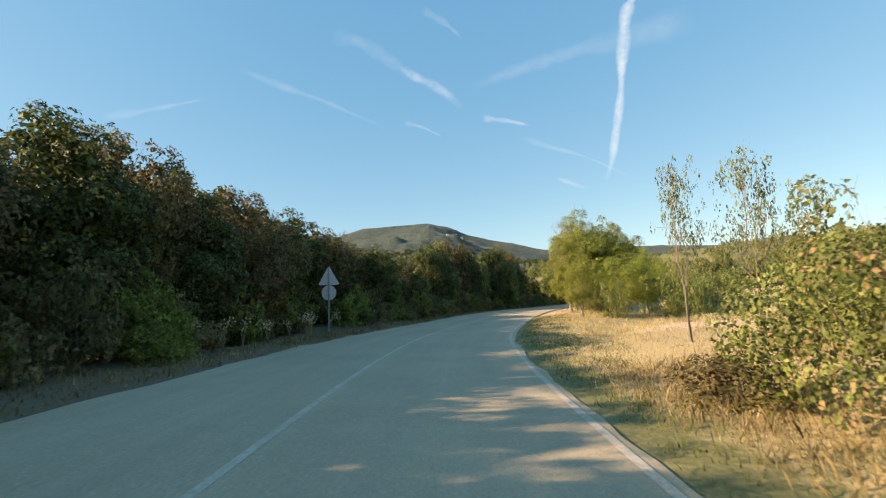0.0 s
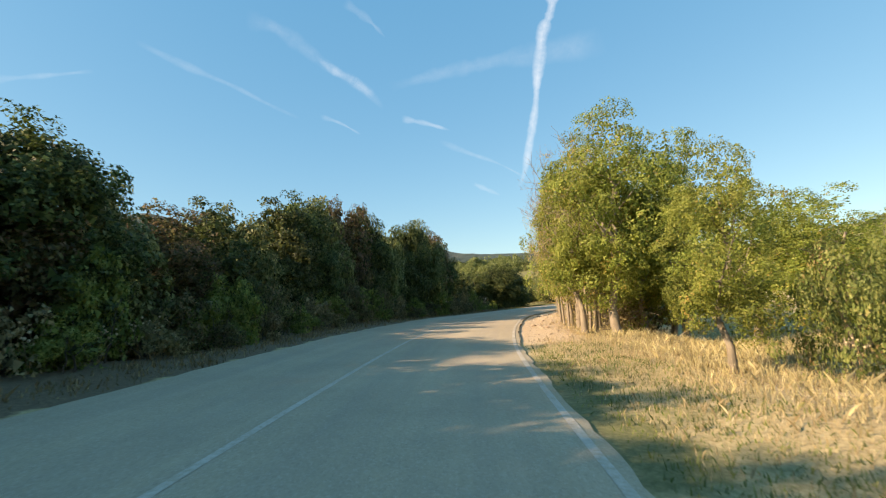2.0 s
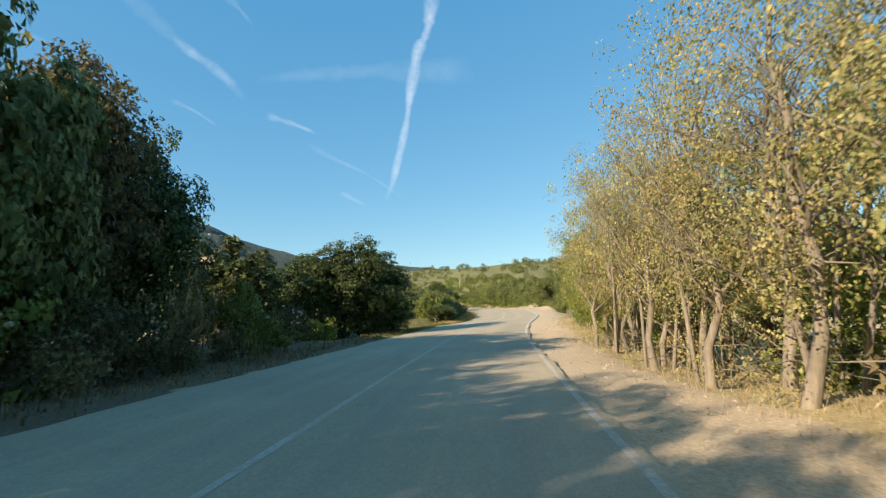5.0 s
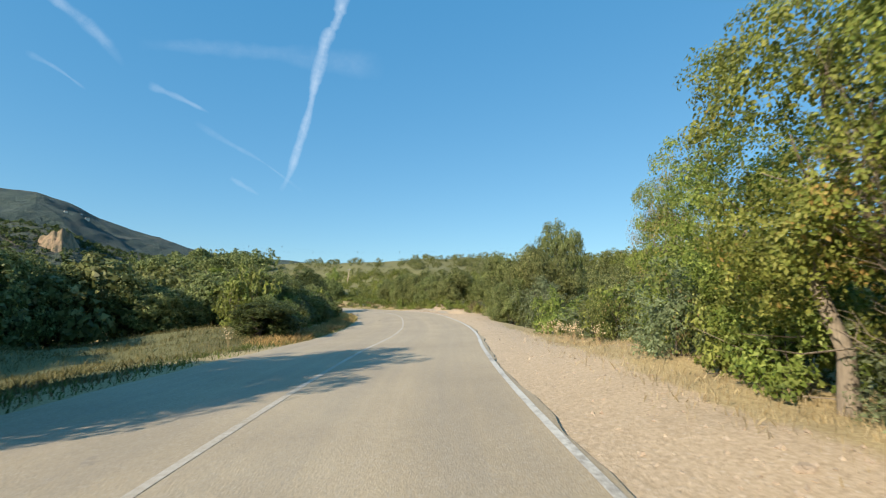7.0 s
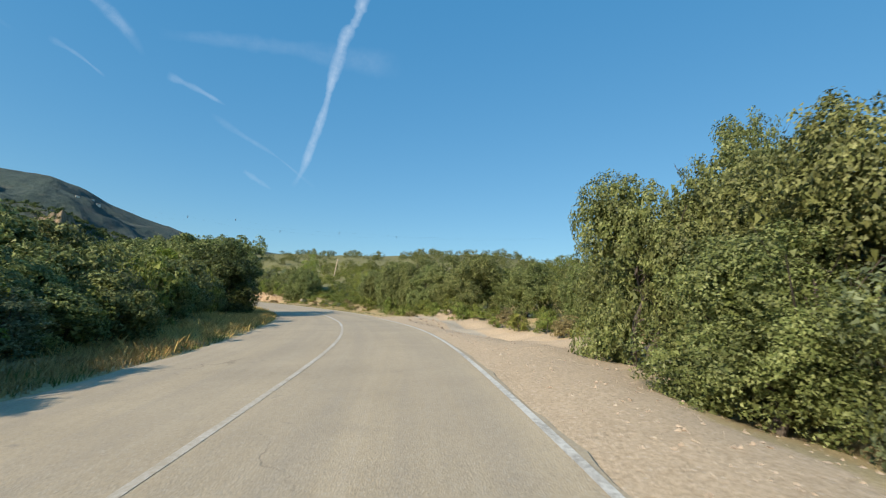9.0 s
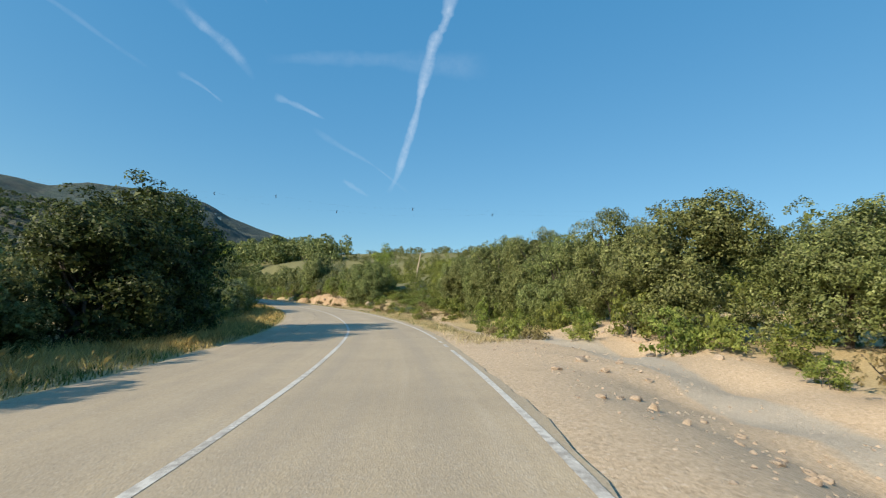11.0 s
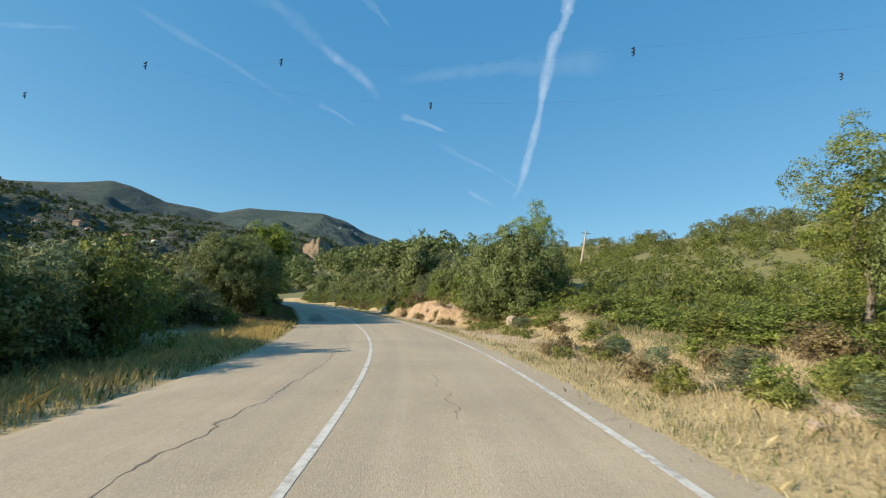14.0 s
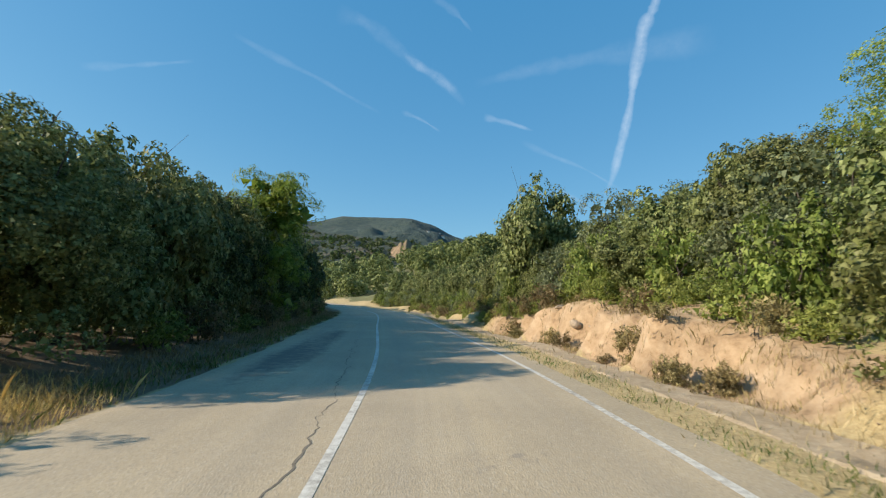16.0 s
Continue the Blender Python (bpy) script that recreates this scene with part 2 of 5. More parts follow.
n = Nodes("hazy_forested_slope")
f = n.noise(0.035, 8, 0.72)
g = n.noise(0.006, 4, 0.6)
vor = n.add("TexVoronoi", Scale=0.11, Vector=n.coord())
col = n.ramp(f, [(0.34, (0.015, 0.032, 0.024)), (0.5, (0.035, 0.056, 0.034)), (0.62, (0.065, 0.082, 0.046)), (0.72, (0.12, 0.105, 0.07))])
col = n.mix(n.span(g, 0.54, 0.64, 0, 0.4), col, (0.12, 0.10, 0.065))
col = n.mix(n.span(vor.outputs["Distance"], 0.2, 0.7, 0.2, 0), col, (0.03, 0.055, 0.045))
n.bump(f, 1.0, 22.0)
# Distance haze is painted in: 13 percent pale blue over the forest colours
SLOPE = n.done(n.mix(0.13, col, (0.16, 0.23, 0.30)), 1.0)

n = Nodes("hazy_scrubby_slope")
f = n.noise(0.07, 8, 0.72)
g = n.noise(0.012, 4, 0.6)
warp = n.add("VectorMath")
warp.operation = "ADD"
wob = n.add("TexNoise", Scale=0.05, Detail=4)
n.tree.links.new(n.coord(), wob.inputs["Vector"])
stretch = n.add("VectorMath")
stretch.operation = "SCALE"
stretch.inputs["Scale"].default_value = 24.0
n.tree.links.new(wob.outputs["Color"], stretch.inputs[0])
n.tree.links.new(n.coord(), warp.inputs[0])
n.tree.links.new(stretch.outputs[0], warp.inputs[1])
vor = n.add("TexVoronoi", Scale=0.13, Vector=warp.outputs[0])
col = n.ramp(f, [(0.36, (0.02, 0.034, 0.016)), (0.48, (0.043, 0.058, 0.028)), (0.58, (0.08, 0.076, 0.044)), (0.70, (0.145, 0.11, 0.07))])
col = n.mix(n.span(g, 0.52, 0.64, 0, 0.4), col, (0.17, 0.115, 0.065))
col = n.mix(n.math("MULTIPLY", n.span(vor.outputs["Distance"], 0.2, 0.6, 0.7, 0), n.span(n.noise(0.02, 4), 0.42, 0.58)), col, (0.03, 0.052, 0.025))
n.bump(n.math("SUBTRACT", f, vor.outputs["Distance"]), 1.0, 5.0)
# A thin veil of haze blue goes into the hillside colour too
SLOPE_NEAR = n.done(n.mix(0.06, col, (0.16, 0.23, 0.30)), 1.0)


def plain(name, color, rough=0.6, metal=0.0, var=0.15, scale=6.0):
    n = Nodes(name)
    f = n.noise(scale, 5, 0.7, n.local())
    n.bump(f, 0.15, 0.01)
    lo = tuple(c * (1 - var) for c in color)
    hi = tuple(min(1, c * (1 + var)) for c in color)
    return n.done(n.ramp(f, [(0.3, lo), (0.7, hi)]), rough, metal)


SIGN_BACK = plain("galvanised_sheet", (0.60, 0.64, 0.67), 0.5, 0.25)
GALV = plain("galvanised_post", (0.36, 0.40, 0.44), 0.5, 0.7)
POLE_WOOD = plain("weathered_pole_wood", (0.42, 0.34, 0.25), 0.9, 0, 0.3, 4)
CABLE = plain("black_cable", (0.02, 0.02, 0.02), 0.5)
PLASTER = plain("pale_plaster", (0.72, 0.66, 0.56), 0.9)
BRICKWALL = plain("ochre_masonry", (0.48, 0.34, 0.22), 0.9)
TILE = plain("clay_roof", (0.40, 0.20, 0.12), 0.9)
WINDOW = plain("dark_window", (0.03, 0.035, 0.04), 0.3)
SEED = plain("pale_seed_heads", (0.56, 0.45, 0.29), 0.9)
STALK = plain("dry_stalks", (0.34, 0.24, 0.13), 0.9)

# ---- mesh helpers ----


def mesh_of(name, verts, faces, mat, smooth=False):
    me = bpy.data.meshes.new(name)
    verts = np.asarray(verts, np.float32)
    if isinstance(faces, np.ndarray):
        k = faces.shape[1]
        me.vertices.add(len(verts))
        me.vertices.foreach_set("co", verts.ravel())
        me.loops.add(faces.size)
        me.loops.foreach_set("vertex_index", faces.ravel().astype(np.int32))
        me.polygons.add(len(faces))
        me.polygons.foreach_set("loop_start", np.arange(0, faces.size, k, dtype=np.int32))
        me.polygons.foreach_set("loop_total", np.full(len(faces), k, np.int32))
        me.update(calc_edges=True)
        me.validate()
    else:
        me.from_pydata([tuple(map(float, v)) for v in verts], [], faces)
        me.update()
    me.polygons.foreach_set("use_smooth", [bool(smooth)] * len(me.polygons))
    if mat:
        me.materials.append(mat)
    return me


def part(name, bm, material, parent, label=""):
    """Links a bmesh (or a ready mesh) as one object under a thing or a part."""
    if isinstance(bm, bpy.types.Mesh):
        me = bm
    else:
        me = bpy.data.meshes.new(name)
        bm.to_mesh(me)
        bm.free()
        me.materials.append(material)
    ob = new(name, me)
    ob.parent = parent
    if label:
        tagged(ob, label)
    return ob


def tube(points, radii, sides=6):
    """Verts and quads of a tapered tube along points."""
    pts = np.asarray(points, float)
    vs, fs = [], []
    for i, p in enumerate(pts):
        d = pts[min(i + 1, len(pts) - 1)] - pts[max(i - 1, 0)]
        d /= np.linalg.norm(d) + 1e-9
        a = np.cross(d, (0.3, 0.9, 0.2))
        a /= np.linalg.norm(a) + 1e-9
        b = np.cross(d, a)
        for k in range(sides):
            w = 2 * math.pi * k / sides
            vs.append(p + radii[i] * (math.cos(w) * a + math.sin(w) * b))
    for i in range(len(pts) - 1):
        for k in range(sides):
            k2 = (k + 1) % sides
            fs.append((i * sides + k, i * sides + k2, (i + 1) * sides + k2, (i + 1) * sides + k))
    return vs, fs


def join(pieces):
    vs, fs = [], []
    for v, f in pieces:
        o = len(vs)
        vs.extend(v)
        fs.extend(tuple(i + o for i in q) for q in f)
    return vs, fs


def leaf_tris(pos, nrm, size, aspect=0.5, droop=0.0, r=rng):
    """Small pointed leaves of one triangle each."""
    k = len(pos)
    t = r.normal(size=(k, 3))
    t -= (t * nrm).sum(1, keepdims=True) * nrm
    t[:, 2] -= droop
    t /= np.linalg.norm(t, axis=1, keepdims=True) + 1e-9
    b = np.cross(nrm, t)
    s = size[:, None]
    v = np.stack([pos - t * s * 0.4 - b * s * aspect * 0.5, pos - t * s * 0.25 + b * s * aspect * 0.5, pos + t * s * 0.6], 1)
    return v.reshape(-1, 3), None


def leaf_quads(pos, nrm, size, aspect=0.5, droop=0.0, r=rng):
    """Folded rhombic leaves at pos, facing about nrm."""
    k = len(pos)
    t = r.normal(size=(k, 3))
    t -= (t * nrm).sum(1, keepdims=True) * nrm
    t[:, 2] -= droop
    t /= np.linalg.norm(t, axis=1, keepdims=True) + 1e-9
    b = np.cross(nrm, t)
    s = size[:, None]
    v = np.stack([pos - t * s * 0.5, pos + b * s * aspect * 0.5 + nrm * s * 0.1, pos + t * s * 0.5, pos - b * s * aspect * 0.5 + nrm * s * 0.1], 1)
    f = np.arange(k * 4).reshape(k, 4)
    return v.reshape(-1, 3), f


# ---- the line of the road ----
CX = [-2.09, -1.84, -1.52, -0.92, 0.16, 3.19, 5.0, 7.2, 10.69, 14.94, 25.0, 30.37, 34.66, 39.04, 43.17, 46.92, 50.85, 53.88, 58.71, 63.25, 67.27, 67.6, 65.95, 62.17, 54.17, 41.17]
CY = [-30.54, 7.46, 13.93, 19.92, 25.56, 37.87, 43.66, 49.73, 58.05, 65.19, 80.44, 87.71, 93.03, 98.13, 103.51, 109.05, 115.39, 121.2, 132.32, 146.05, 168.26, 186.15, 204.32, 233.58, 257.58, 283.58]
CZ = [0.1, 0.09, 0.06, 0.02, 0.0, -0.01, 0.03, 0.04, 0.04, 0.03, 0.1, 0.22, 0.36, 0.49, 0.65, 0.83, 1.04, 1.19, 1.27, 1.37, 1.49, 1.59, 1.67, 1.78, 1.93, 2.1]
BANK = [-2.8, -2.7, -2.4, -2.1, -1.8, -1.4, -1.2, -0.9, -0.4, 0.5, 1.5, 2.6, 3.4, 4.2, 4.6, 4.8, 4.8, 4.7, 4.5, 4.4, 3.8, 3.2, 2.4, 1.5, 0.8, 0.2]


def glide(v, per=24):
    """A centripetal curve through the rows of v."""
    v = np.asarray(v, float)
    p = np.vstack([2 * v[0] - v[1], v, 2 * v[-1] - v[-2]])
    o = []
    for a, b, c, d in zip(p, p[1:], p[2:], p[3:]):
        k1 = np.linalg.norm((b - a)[:2]) ** 0.5
        k2 = k1 + np.linalg.norm((c - b)[:2]) ** 0.5
        k3 = k2 + np.linalg.norm((d - c)[:2]) ** 0.5
        for u in np.linspace(0, 1, per, endpoint=False):
            t = k1 + (k2 - k1) * u
            a1, a2, a3 = (k1 - t) / k1 * a + t / k1 * b, (k2 - t) / (k2 - k1) * b + (t - k1) / (k2 - k1) * c, (k3 - t) / (k3 - k2) * c + (t - k2) / (k3 - k2) * d
            b1, b2 = (k2 - t) / k2 * a1 + t / k2 * a2, (k3 - t) / (k3 - k1) * a2 + (t - k1) / (k3 - k1) * a3
            o.append((k2 - t) / (k2 - k1) * b1 + (t - k1) / (k2 - k1) * b2)
    return np.array(o + [v[-1]])


LINE = glide(np.stack([CX, CY, CZ, BANK], 1))
LS = np.r_[0, np.cumsum(np.linalg.norm(np.diff(LINE[:, :2], axis=0), axis=1))]
LS -= LS[np.argmin(np.abs(LINE[:, 1]))]
LT = np.gradient(LINE[:, :2], LS, axis=0)
LT /= np.linalg.norm(LT, axis=1)[:, None]


def on_road(s, d):
    """x, y, z of the road's plane at s metres along and d metres to the right of its centre line."""
    x, y, z, b = (np.interp(s, LS, LINE[:, i]) for i in range(4))
    tx, ty = np.interp(s, LS, LT[:, 0]), np.interp(s, LS, LT[:, 1])
    return x + d * ty, y - d * tx, z + d * np.tan(np.radians(b))


def step(v, a, b):
    u = np.clip((v - a) / (b - a), 0, 1)
    return u * u * (3 - 2 * u)


def road_coords(x, y):
    x, y = np.atleast_1d(x).astype(float), np.atleast_1d(y).astype(float)
    S, D = np.empty(len(x)), np.empty(len(x))
    for i in range(0, len(x), 8000):
        dx, dy = x[i:i + 8000, None] - LINE[None, ::3, 0], y[i:i + 8000, None] - LINE[None, ::3, 1]
        k = np.argmin(dx * dx + dy * dy, 1)
        j = np.arange(len(k))
        t = LT[::3][k]
        S[i:i + 8000] = LS[::3][k] + dx[j, k] * t[:, 0] + dy[j, k] * t[:, 1]
        D[i:i + 8000] = dx[j, k] * t[:, 1] - dy[j, k] * t[:, 0]
    return S, D


WAVES = [(rng.normal(size=2) / L, rng.random() * 6.3, a) for L, a in ((1.2, 0.025), (2.0, 0.04), (3.1, 0.05), (6, 0.09), (11, 0.12), (19, 0.25)) for _ in range(3)]


def wobble(x, y):
    return sum(a * np.sin(k[0] * 3 * x + k[1] * 3 * y + p) for k, p, a in WAVES)


def bank_height(s):
    return np.interp(s, [198, 203, 207, 213, 219, 226, 240, 285], [0, 0.7, 1.4, 1.4, 1.0, 0.6, 0.45, 0.3])


def ground_z(x, y):
    """The lie of the land, with the cut bank, the ditch, the field and the hill."""
    x, y = np.atleast_1d(x).astype(float), np.atleast_1d(y).astype(float)
    s, d = road_coords(x, y)
    sc = np.clip(s, LS[0], LS[-1])
    z, b = np.interp(sc, LS, LINE[:, 2]), np.interp(sc, LS, LINE[:, 3])
    a = np.abs(d)
    reach = np.where(a < 5, a, 5 + (1 - np.exp(-(np.maximum(a, 5) - 5) / 2)) * 2) * np.sign(d)
    z = z + reach * np.tan(np.radians(b))
    z = z - 0.06 + 0.045 * step(a, 3.7, 4.3) + wobble(x, y) * step(a, 4.0, 9) * np.exp(-np.maximum(a - 70, 0) / 30)
    r, lit = np.maximum(d, 0), np.maximum(-d, 0)
    z = z + 0.02 * step(a, 4.4, 5.5) - 0.07 * np.exp(-((r - 4.3) / 0.5) ** 2) * step(s, 36, 44) * (1 - step(s, 86, 98))
    edge = 6.2 + 0.3 * np.sin(s * 0.9) + 0.22 * np.sin(s * 2.3 + 1) + 0.12 * np.sin(s * 5.9)
    face = step(r, edge, edge + 0.75 + 0.3 * np.sin(s * 1.7))
    crumble = np.sin(s * 4.1 + 2 * np.sin(r * 3)) * 0.5 + np.sin(s * 7.3 + r * 5) * 0.3 + np.sin(s * 11.9 - r * 8) * 0.25
    z = z + bank_height(s) * (face + 0.032 * crumble * step(r, edge - 0.2, edge + 0.3) * (1 - step(r, edge + 1.0, edge + 1.8)))
    z = z + 0.35 * step(s, 136, 150) * (1 - step(s, 168, 180)) * step(r, 9.5, 11.5)
    rise = step(s, 150, 185) * 0.17 * np.maximum(r - 7.0, 0)
    hill = 18.5 * step(r, 13, 95) * step(s, 60, 175) * (1 - 0.45 * np.exp(-((s - 190) / 24) ** 2)) + 17 * step(r, 42, 120) * (1 - step(s, 60, 175))
    z = z + np.minimum(rise, 6) * np.exp(-np.maximum(r - 40, 0) / 60) + hill * (1 - 0.75 * step(r, 160, 500))
    z = z - 2.0 * step(lit, 10, 45) * step(s, 85, 115)
    return z


def put_at(s, d, z_off=0.0):
    x, y, _ = on_road(s, d)
    return float(x), float(y), float(ground_z(x, y)[0]) + z_off


# ---- ground ----
def spread(lo, hi, stepsize, far):
    mid = np.arange(lo, hi + 1e-6, stepsize)
    out, w, p = [], stepsize, 0.0
    while p < far:
        w *= 1.16
        p += w
        out.append(p)
    out = np.array(out)
    return np.r_[lo - out[::-1], mid, hi + out]


gx, gy = spread(-32, 105, 0.7, 3500), spread(-30, 265, 0.7, 3500)
gx = np.sort(np.r_[gx, gx[(gx > 62) & (gx < 84)] + 0.35])
gy = np.sort(np.r_[gy, gy[(gy > 172) & (gy < 226)] + 0.35])
XX, YY = np.meshgrid(gx, gy)
X1, Y1 = XX.ravel(), YY.ravel()
ZZ = ground_z(X1, Y1)
gi = np.arange(len(gx) * len(gy)).reshape(len(gy), len(gx))
quads = np.stack([gi[:-1, :-1], gi[:-1, 1:], gi[1:, 1:], gi[1:, :-1]], -1).reshape(-1, 4)
me = mesh_of("ground", np.stack([X1, Y1, ZZ], 1), quads, GROUND, True)
GS, GD = road_coords(X1, Y1)
right = GD > 0
dirt = right * step(GS, 37, 44) * (1 - step(GS, 128, 150)) * (1 - step(GD, 5.2, 6.8)) * 0.9
dirt = dirt + right * step(GS, 118, 130) * (1 - step(GS, 156, 164)) * (1 - step(GD, 10, 15)) * 0.95
dirt = dirt + right * step(GS, 152, 164) * np.exp(-((GD - 6.7 - 0.3 * np.sin(GS * 0.3)) / 0.7) ** 2) * 0.9 * (1 - step(GS, 176, 186))
dirt = dirt + right * step(GS, 14, 18) * (1 - step(GS, 32, 37)) * np.exp(-((GD - 9.6 + 0.1 * (GS - 20)) / 1.9) ** 2) * 0.95
clay = right * step(GS, 199, 204) * (1 - 0.6 * step(GS, 217, 224)) * (1 - step(GD, 7.6, 8.2)) * step(GD, 5.6, 6.1)
gravel = right * step(GS, 138, 146) * (1 - step(GS, 160, 172)) * np.exp(-((GD - 8.6 + 0.09 * (GS - 150)) / 1.0) ** 2)
green = right * (1 - step(GS, 34, 42)) * (1 - step(GD, 5.0, 7.4)) * 0.46
green = green + right * step(GS, 164, 172) * step(GD, 7.2, 9.5) * 0.7
green = green + 0.35 * np.exp(-((GD + 4.0) / 0.35) ** 2) * step(GS, 80, 90) + 0.3 * np.exp(-((GD - 4.1) / 0.3) ** 2)
green = green + step(np.abs(GD), 16, 34) * 0.65 * (1 - right * (GS > 5) * (GS < 62) * (GD < 42)) + (GD < -4.5) * step(GS, 88, 94) * (1 - step(GS, 108, 116)) * 0.8
litter = (GD < -3.5) * (GD > -14) * (1 - step(GS, 84, 92)) * 1.0 + (GD < -3.5) * (GD > -10) * step(GS, 196, 204) * 0.7
for key, val in (("dirt", dirt), ("green", green), ("clay", clay), ("gravel", gravel), ("litter", litter)):
    at = me.attributes.new(key, "FLOAT", "POINT")
    at.data.foreach_set("value", np.clip(val, 0, 1).astype(np.float32))
tagged(new("ground", me), "dry grassy ground with bare sandy patches", "ground", kind="structure")

# ---- road ----
rs = np.arange(-28, 305, 0.4)
rd = np.array([-3.4, -3.2, -2.5, -1.7, -0.85, 0, 0.85, 1.7, 2.5, 3.5, 3.72])
vs = []
lane = np.zeros((len(rs), len(rd)))
jag = np.cumsum(rng.normal(size=(len(rs), 2)) * 0.03, 0)
jag = jag - np.stack([np.convolve(jag[:, i], np.ones(15) / 15, "same") for i in range(2)], 1)
wide_r = np.interp(rs, [0, 75, 85, 138, 156, 176, 290], [0, 0, -0.04, -0.04, 0.12, 0.4, 0.4])
for j, d in enumerate(rd):
    dd = d + (jag[:, 0] if j == 0 else jag[:, 1] + wide_r if j == len(rd) - 1 else 0)
    x, y, z = on_road(rs, dd)
    vs.append(np.stack([x, y, z - (0.0 if 0 < j < len(rd) - 1 else 0.015)], 1))
    lane[:, j] = np.exp(-((abs(d) - 0.85) / 0.3) ** 2) + np.exp(-((abs(d) - 2.45) / 0.3) ** 2)
edge_l, edge_r = vs[0] - (0, 0, 0.16), vs[-1] - (0, 0, 0.16)
allv = np.stack([edge_l] + vs + [edge_r], 1)
nr, nc = allv.shape[:2]
ri = np.arange(nr * nc).reshape(nr, nc)
quads = np.stack([ri[:-1, :-1], ri[:-1, 1:], ri[1:, 1:], ri[1:, :-1]], -1).reshape(-1, 4)
me = mesh_of("road", allv.reshape(-1, 3), quads, ASPHALT, False)
at = me.attributes.new("track", "FLOAT", "POINT")
at.data.foreach_set("value", np.pad(lane, ((0, 0), (1, 1))).ravel().astype(np.float32))
ss_, dd_ = np.meshgrid(rs, np.r_[rd[0] - 0.02, rd, rd[-1] + 0.02], indexing="ij")
seal = np.exp(-((ss_ - 209) / 6) ** 2 - ((dd_ + 2.2) / 0.8) ** 2) + 0.8 * np.exp(-((ss_ - 218) / 5) ** 2 - ((dd_ + 1.9) / 0.7) ** 2)
for key, val in (("along", ss_), ("across", dd_), ("seal", seal)):
    at = me.attributes.new(key, "FLOAT", "POINT")
    at.data.foreach_set("value", val.ravel().astype(np.float32))
road = tagged(new("road", me), "worn grey-beige asphalt road with fine cracks", "road", kind="structure")


def road_line(spans, d, width, name, paint=ROAD_PAINT, off=lambda s: 0.0):
    vv, ff = [], []
    for a, b in spans:
        ls = np.arange(a, b + 0.01, 0.3 if b - a > 3 else (b - a) / 3)
        o = len(vv)
        for s in ls:
            w = width * (1 + 0.06 * math.sin(s * 1.9) * math.sin(s * 0.7))
            for e in (-0.5, 0.5):
                x, y, z = on_road(s, d + off(s) + e * w)
                vv.append((x, y, z + 0.004))
        ff += [(o + 2 * i, o + 2 * i + 1, o + 2 * i + 3, o + 2 * i + 2) for i in range(len(ls) - 1)]
    me = mesh_of(name, vv, ff, paint)
    return tagged(new(name, me), "worn white painted line on the asphalt", "road marking", kind="structure")


road_line([(-28, 139)], 0.0, 0.1, "centre_line_1", FADED_PAINT, lambda s: float(np.interp(s, [120, 142], [0, 0.27])))
road_line([(139, 305)], 0.0, 0.105, "centre_line_2", off=lambda s: float(np.interp(s, [120, 142, 168, 180, 200, 215], [0, 0.27, 0.25, 0.22, 0.07, 0])))
road_line([(-28, 77)], 3.53, 0.105, "edge_line_1", FADED_PAINT)
road_line([(78.5, 80.5), (81.5, 82.4), (83.5, 84.6), (86, 151.3)] + [(152.1, 152.9), (153.5, 154.2), (154.9, 305)], 3.53, 0.105, "edge_line_2")



def road_crack(points, width, seed, over=False):
    """A jagged open crack along the lane, or over it, with points in order of s or of d."""
    r = np.random.default_rng(seed)
    p = np.array(points, float)
    s = np.arange(p[0, 0], p[-1, 0], 0.11)
    d = np.interp(s, p[:, 0], p[:, 1]) + 0.05 * np.convolve(r.normal(size=len(s)), np.ones(5) / 2.2, "same")
    w = width * (0.25 + 0.75 * np.abs(np.convolve(r.normal(size=len(s)), np.ones(9) / 3, "same")))
    vv = []
    for e in (-0.5, 0.5):
        x, y, z = on_road(d + e * w, s) if over else on_road(s, d + e * w)
        vv.append(np.stack([x, y, z + 0.003], 1))
    vv = np.stack(vv, 1).reshape(-1, 3)
    k = np.arange(len(s) - 1) * 2
    me = mesh_of("crack", vv, np.stack([k, k + 1, k + 3, k + 2], 1), CRACK)
    ob = new("crack", me)
    ob.parent = road
    return ob


CRACK = plain("dark_crack_filling", (0.17, 0.145, 0.11), 0.95, 0, 0.3, 20)
road_crack([(158, -2.1), (166.7, -1.77), (168.3, -1.73), (172.1, -1.42), (174.1, -1.39), (184, -0.85), (188, -0.9)], 0.02, 1)
road_crack([(187.5, -0.45), (189.5, -0.63), (191.2, -0.78), (194.3, -0.98), (199, -1.2)], 0.022, 2)
road_crack([(198, -0.2), (202, -0.28), (204.2, -0.4), (209, -0.7), (215, -0.8)], 0.018, 3)
road_crack([(191, 1.9), (193, 1.75), (195, 1.8)], 0.014, 4)
road_crack([(1.3, 155.0), (2.2, 155.5), (2.8, 155.8), (3.7, 156.2)], 0.025, 5, True)
road_crack([(178.6, 1.8), (180.6, 1.75), (182.6, 1.65)], 0.014, 6)

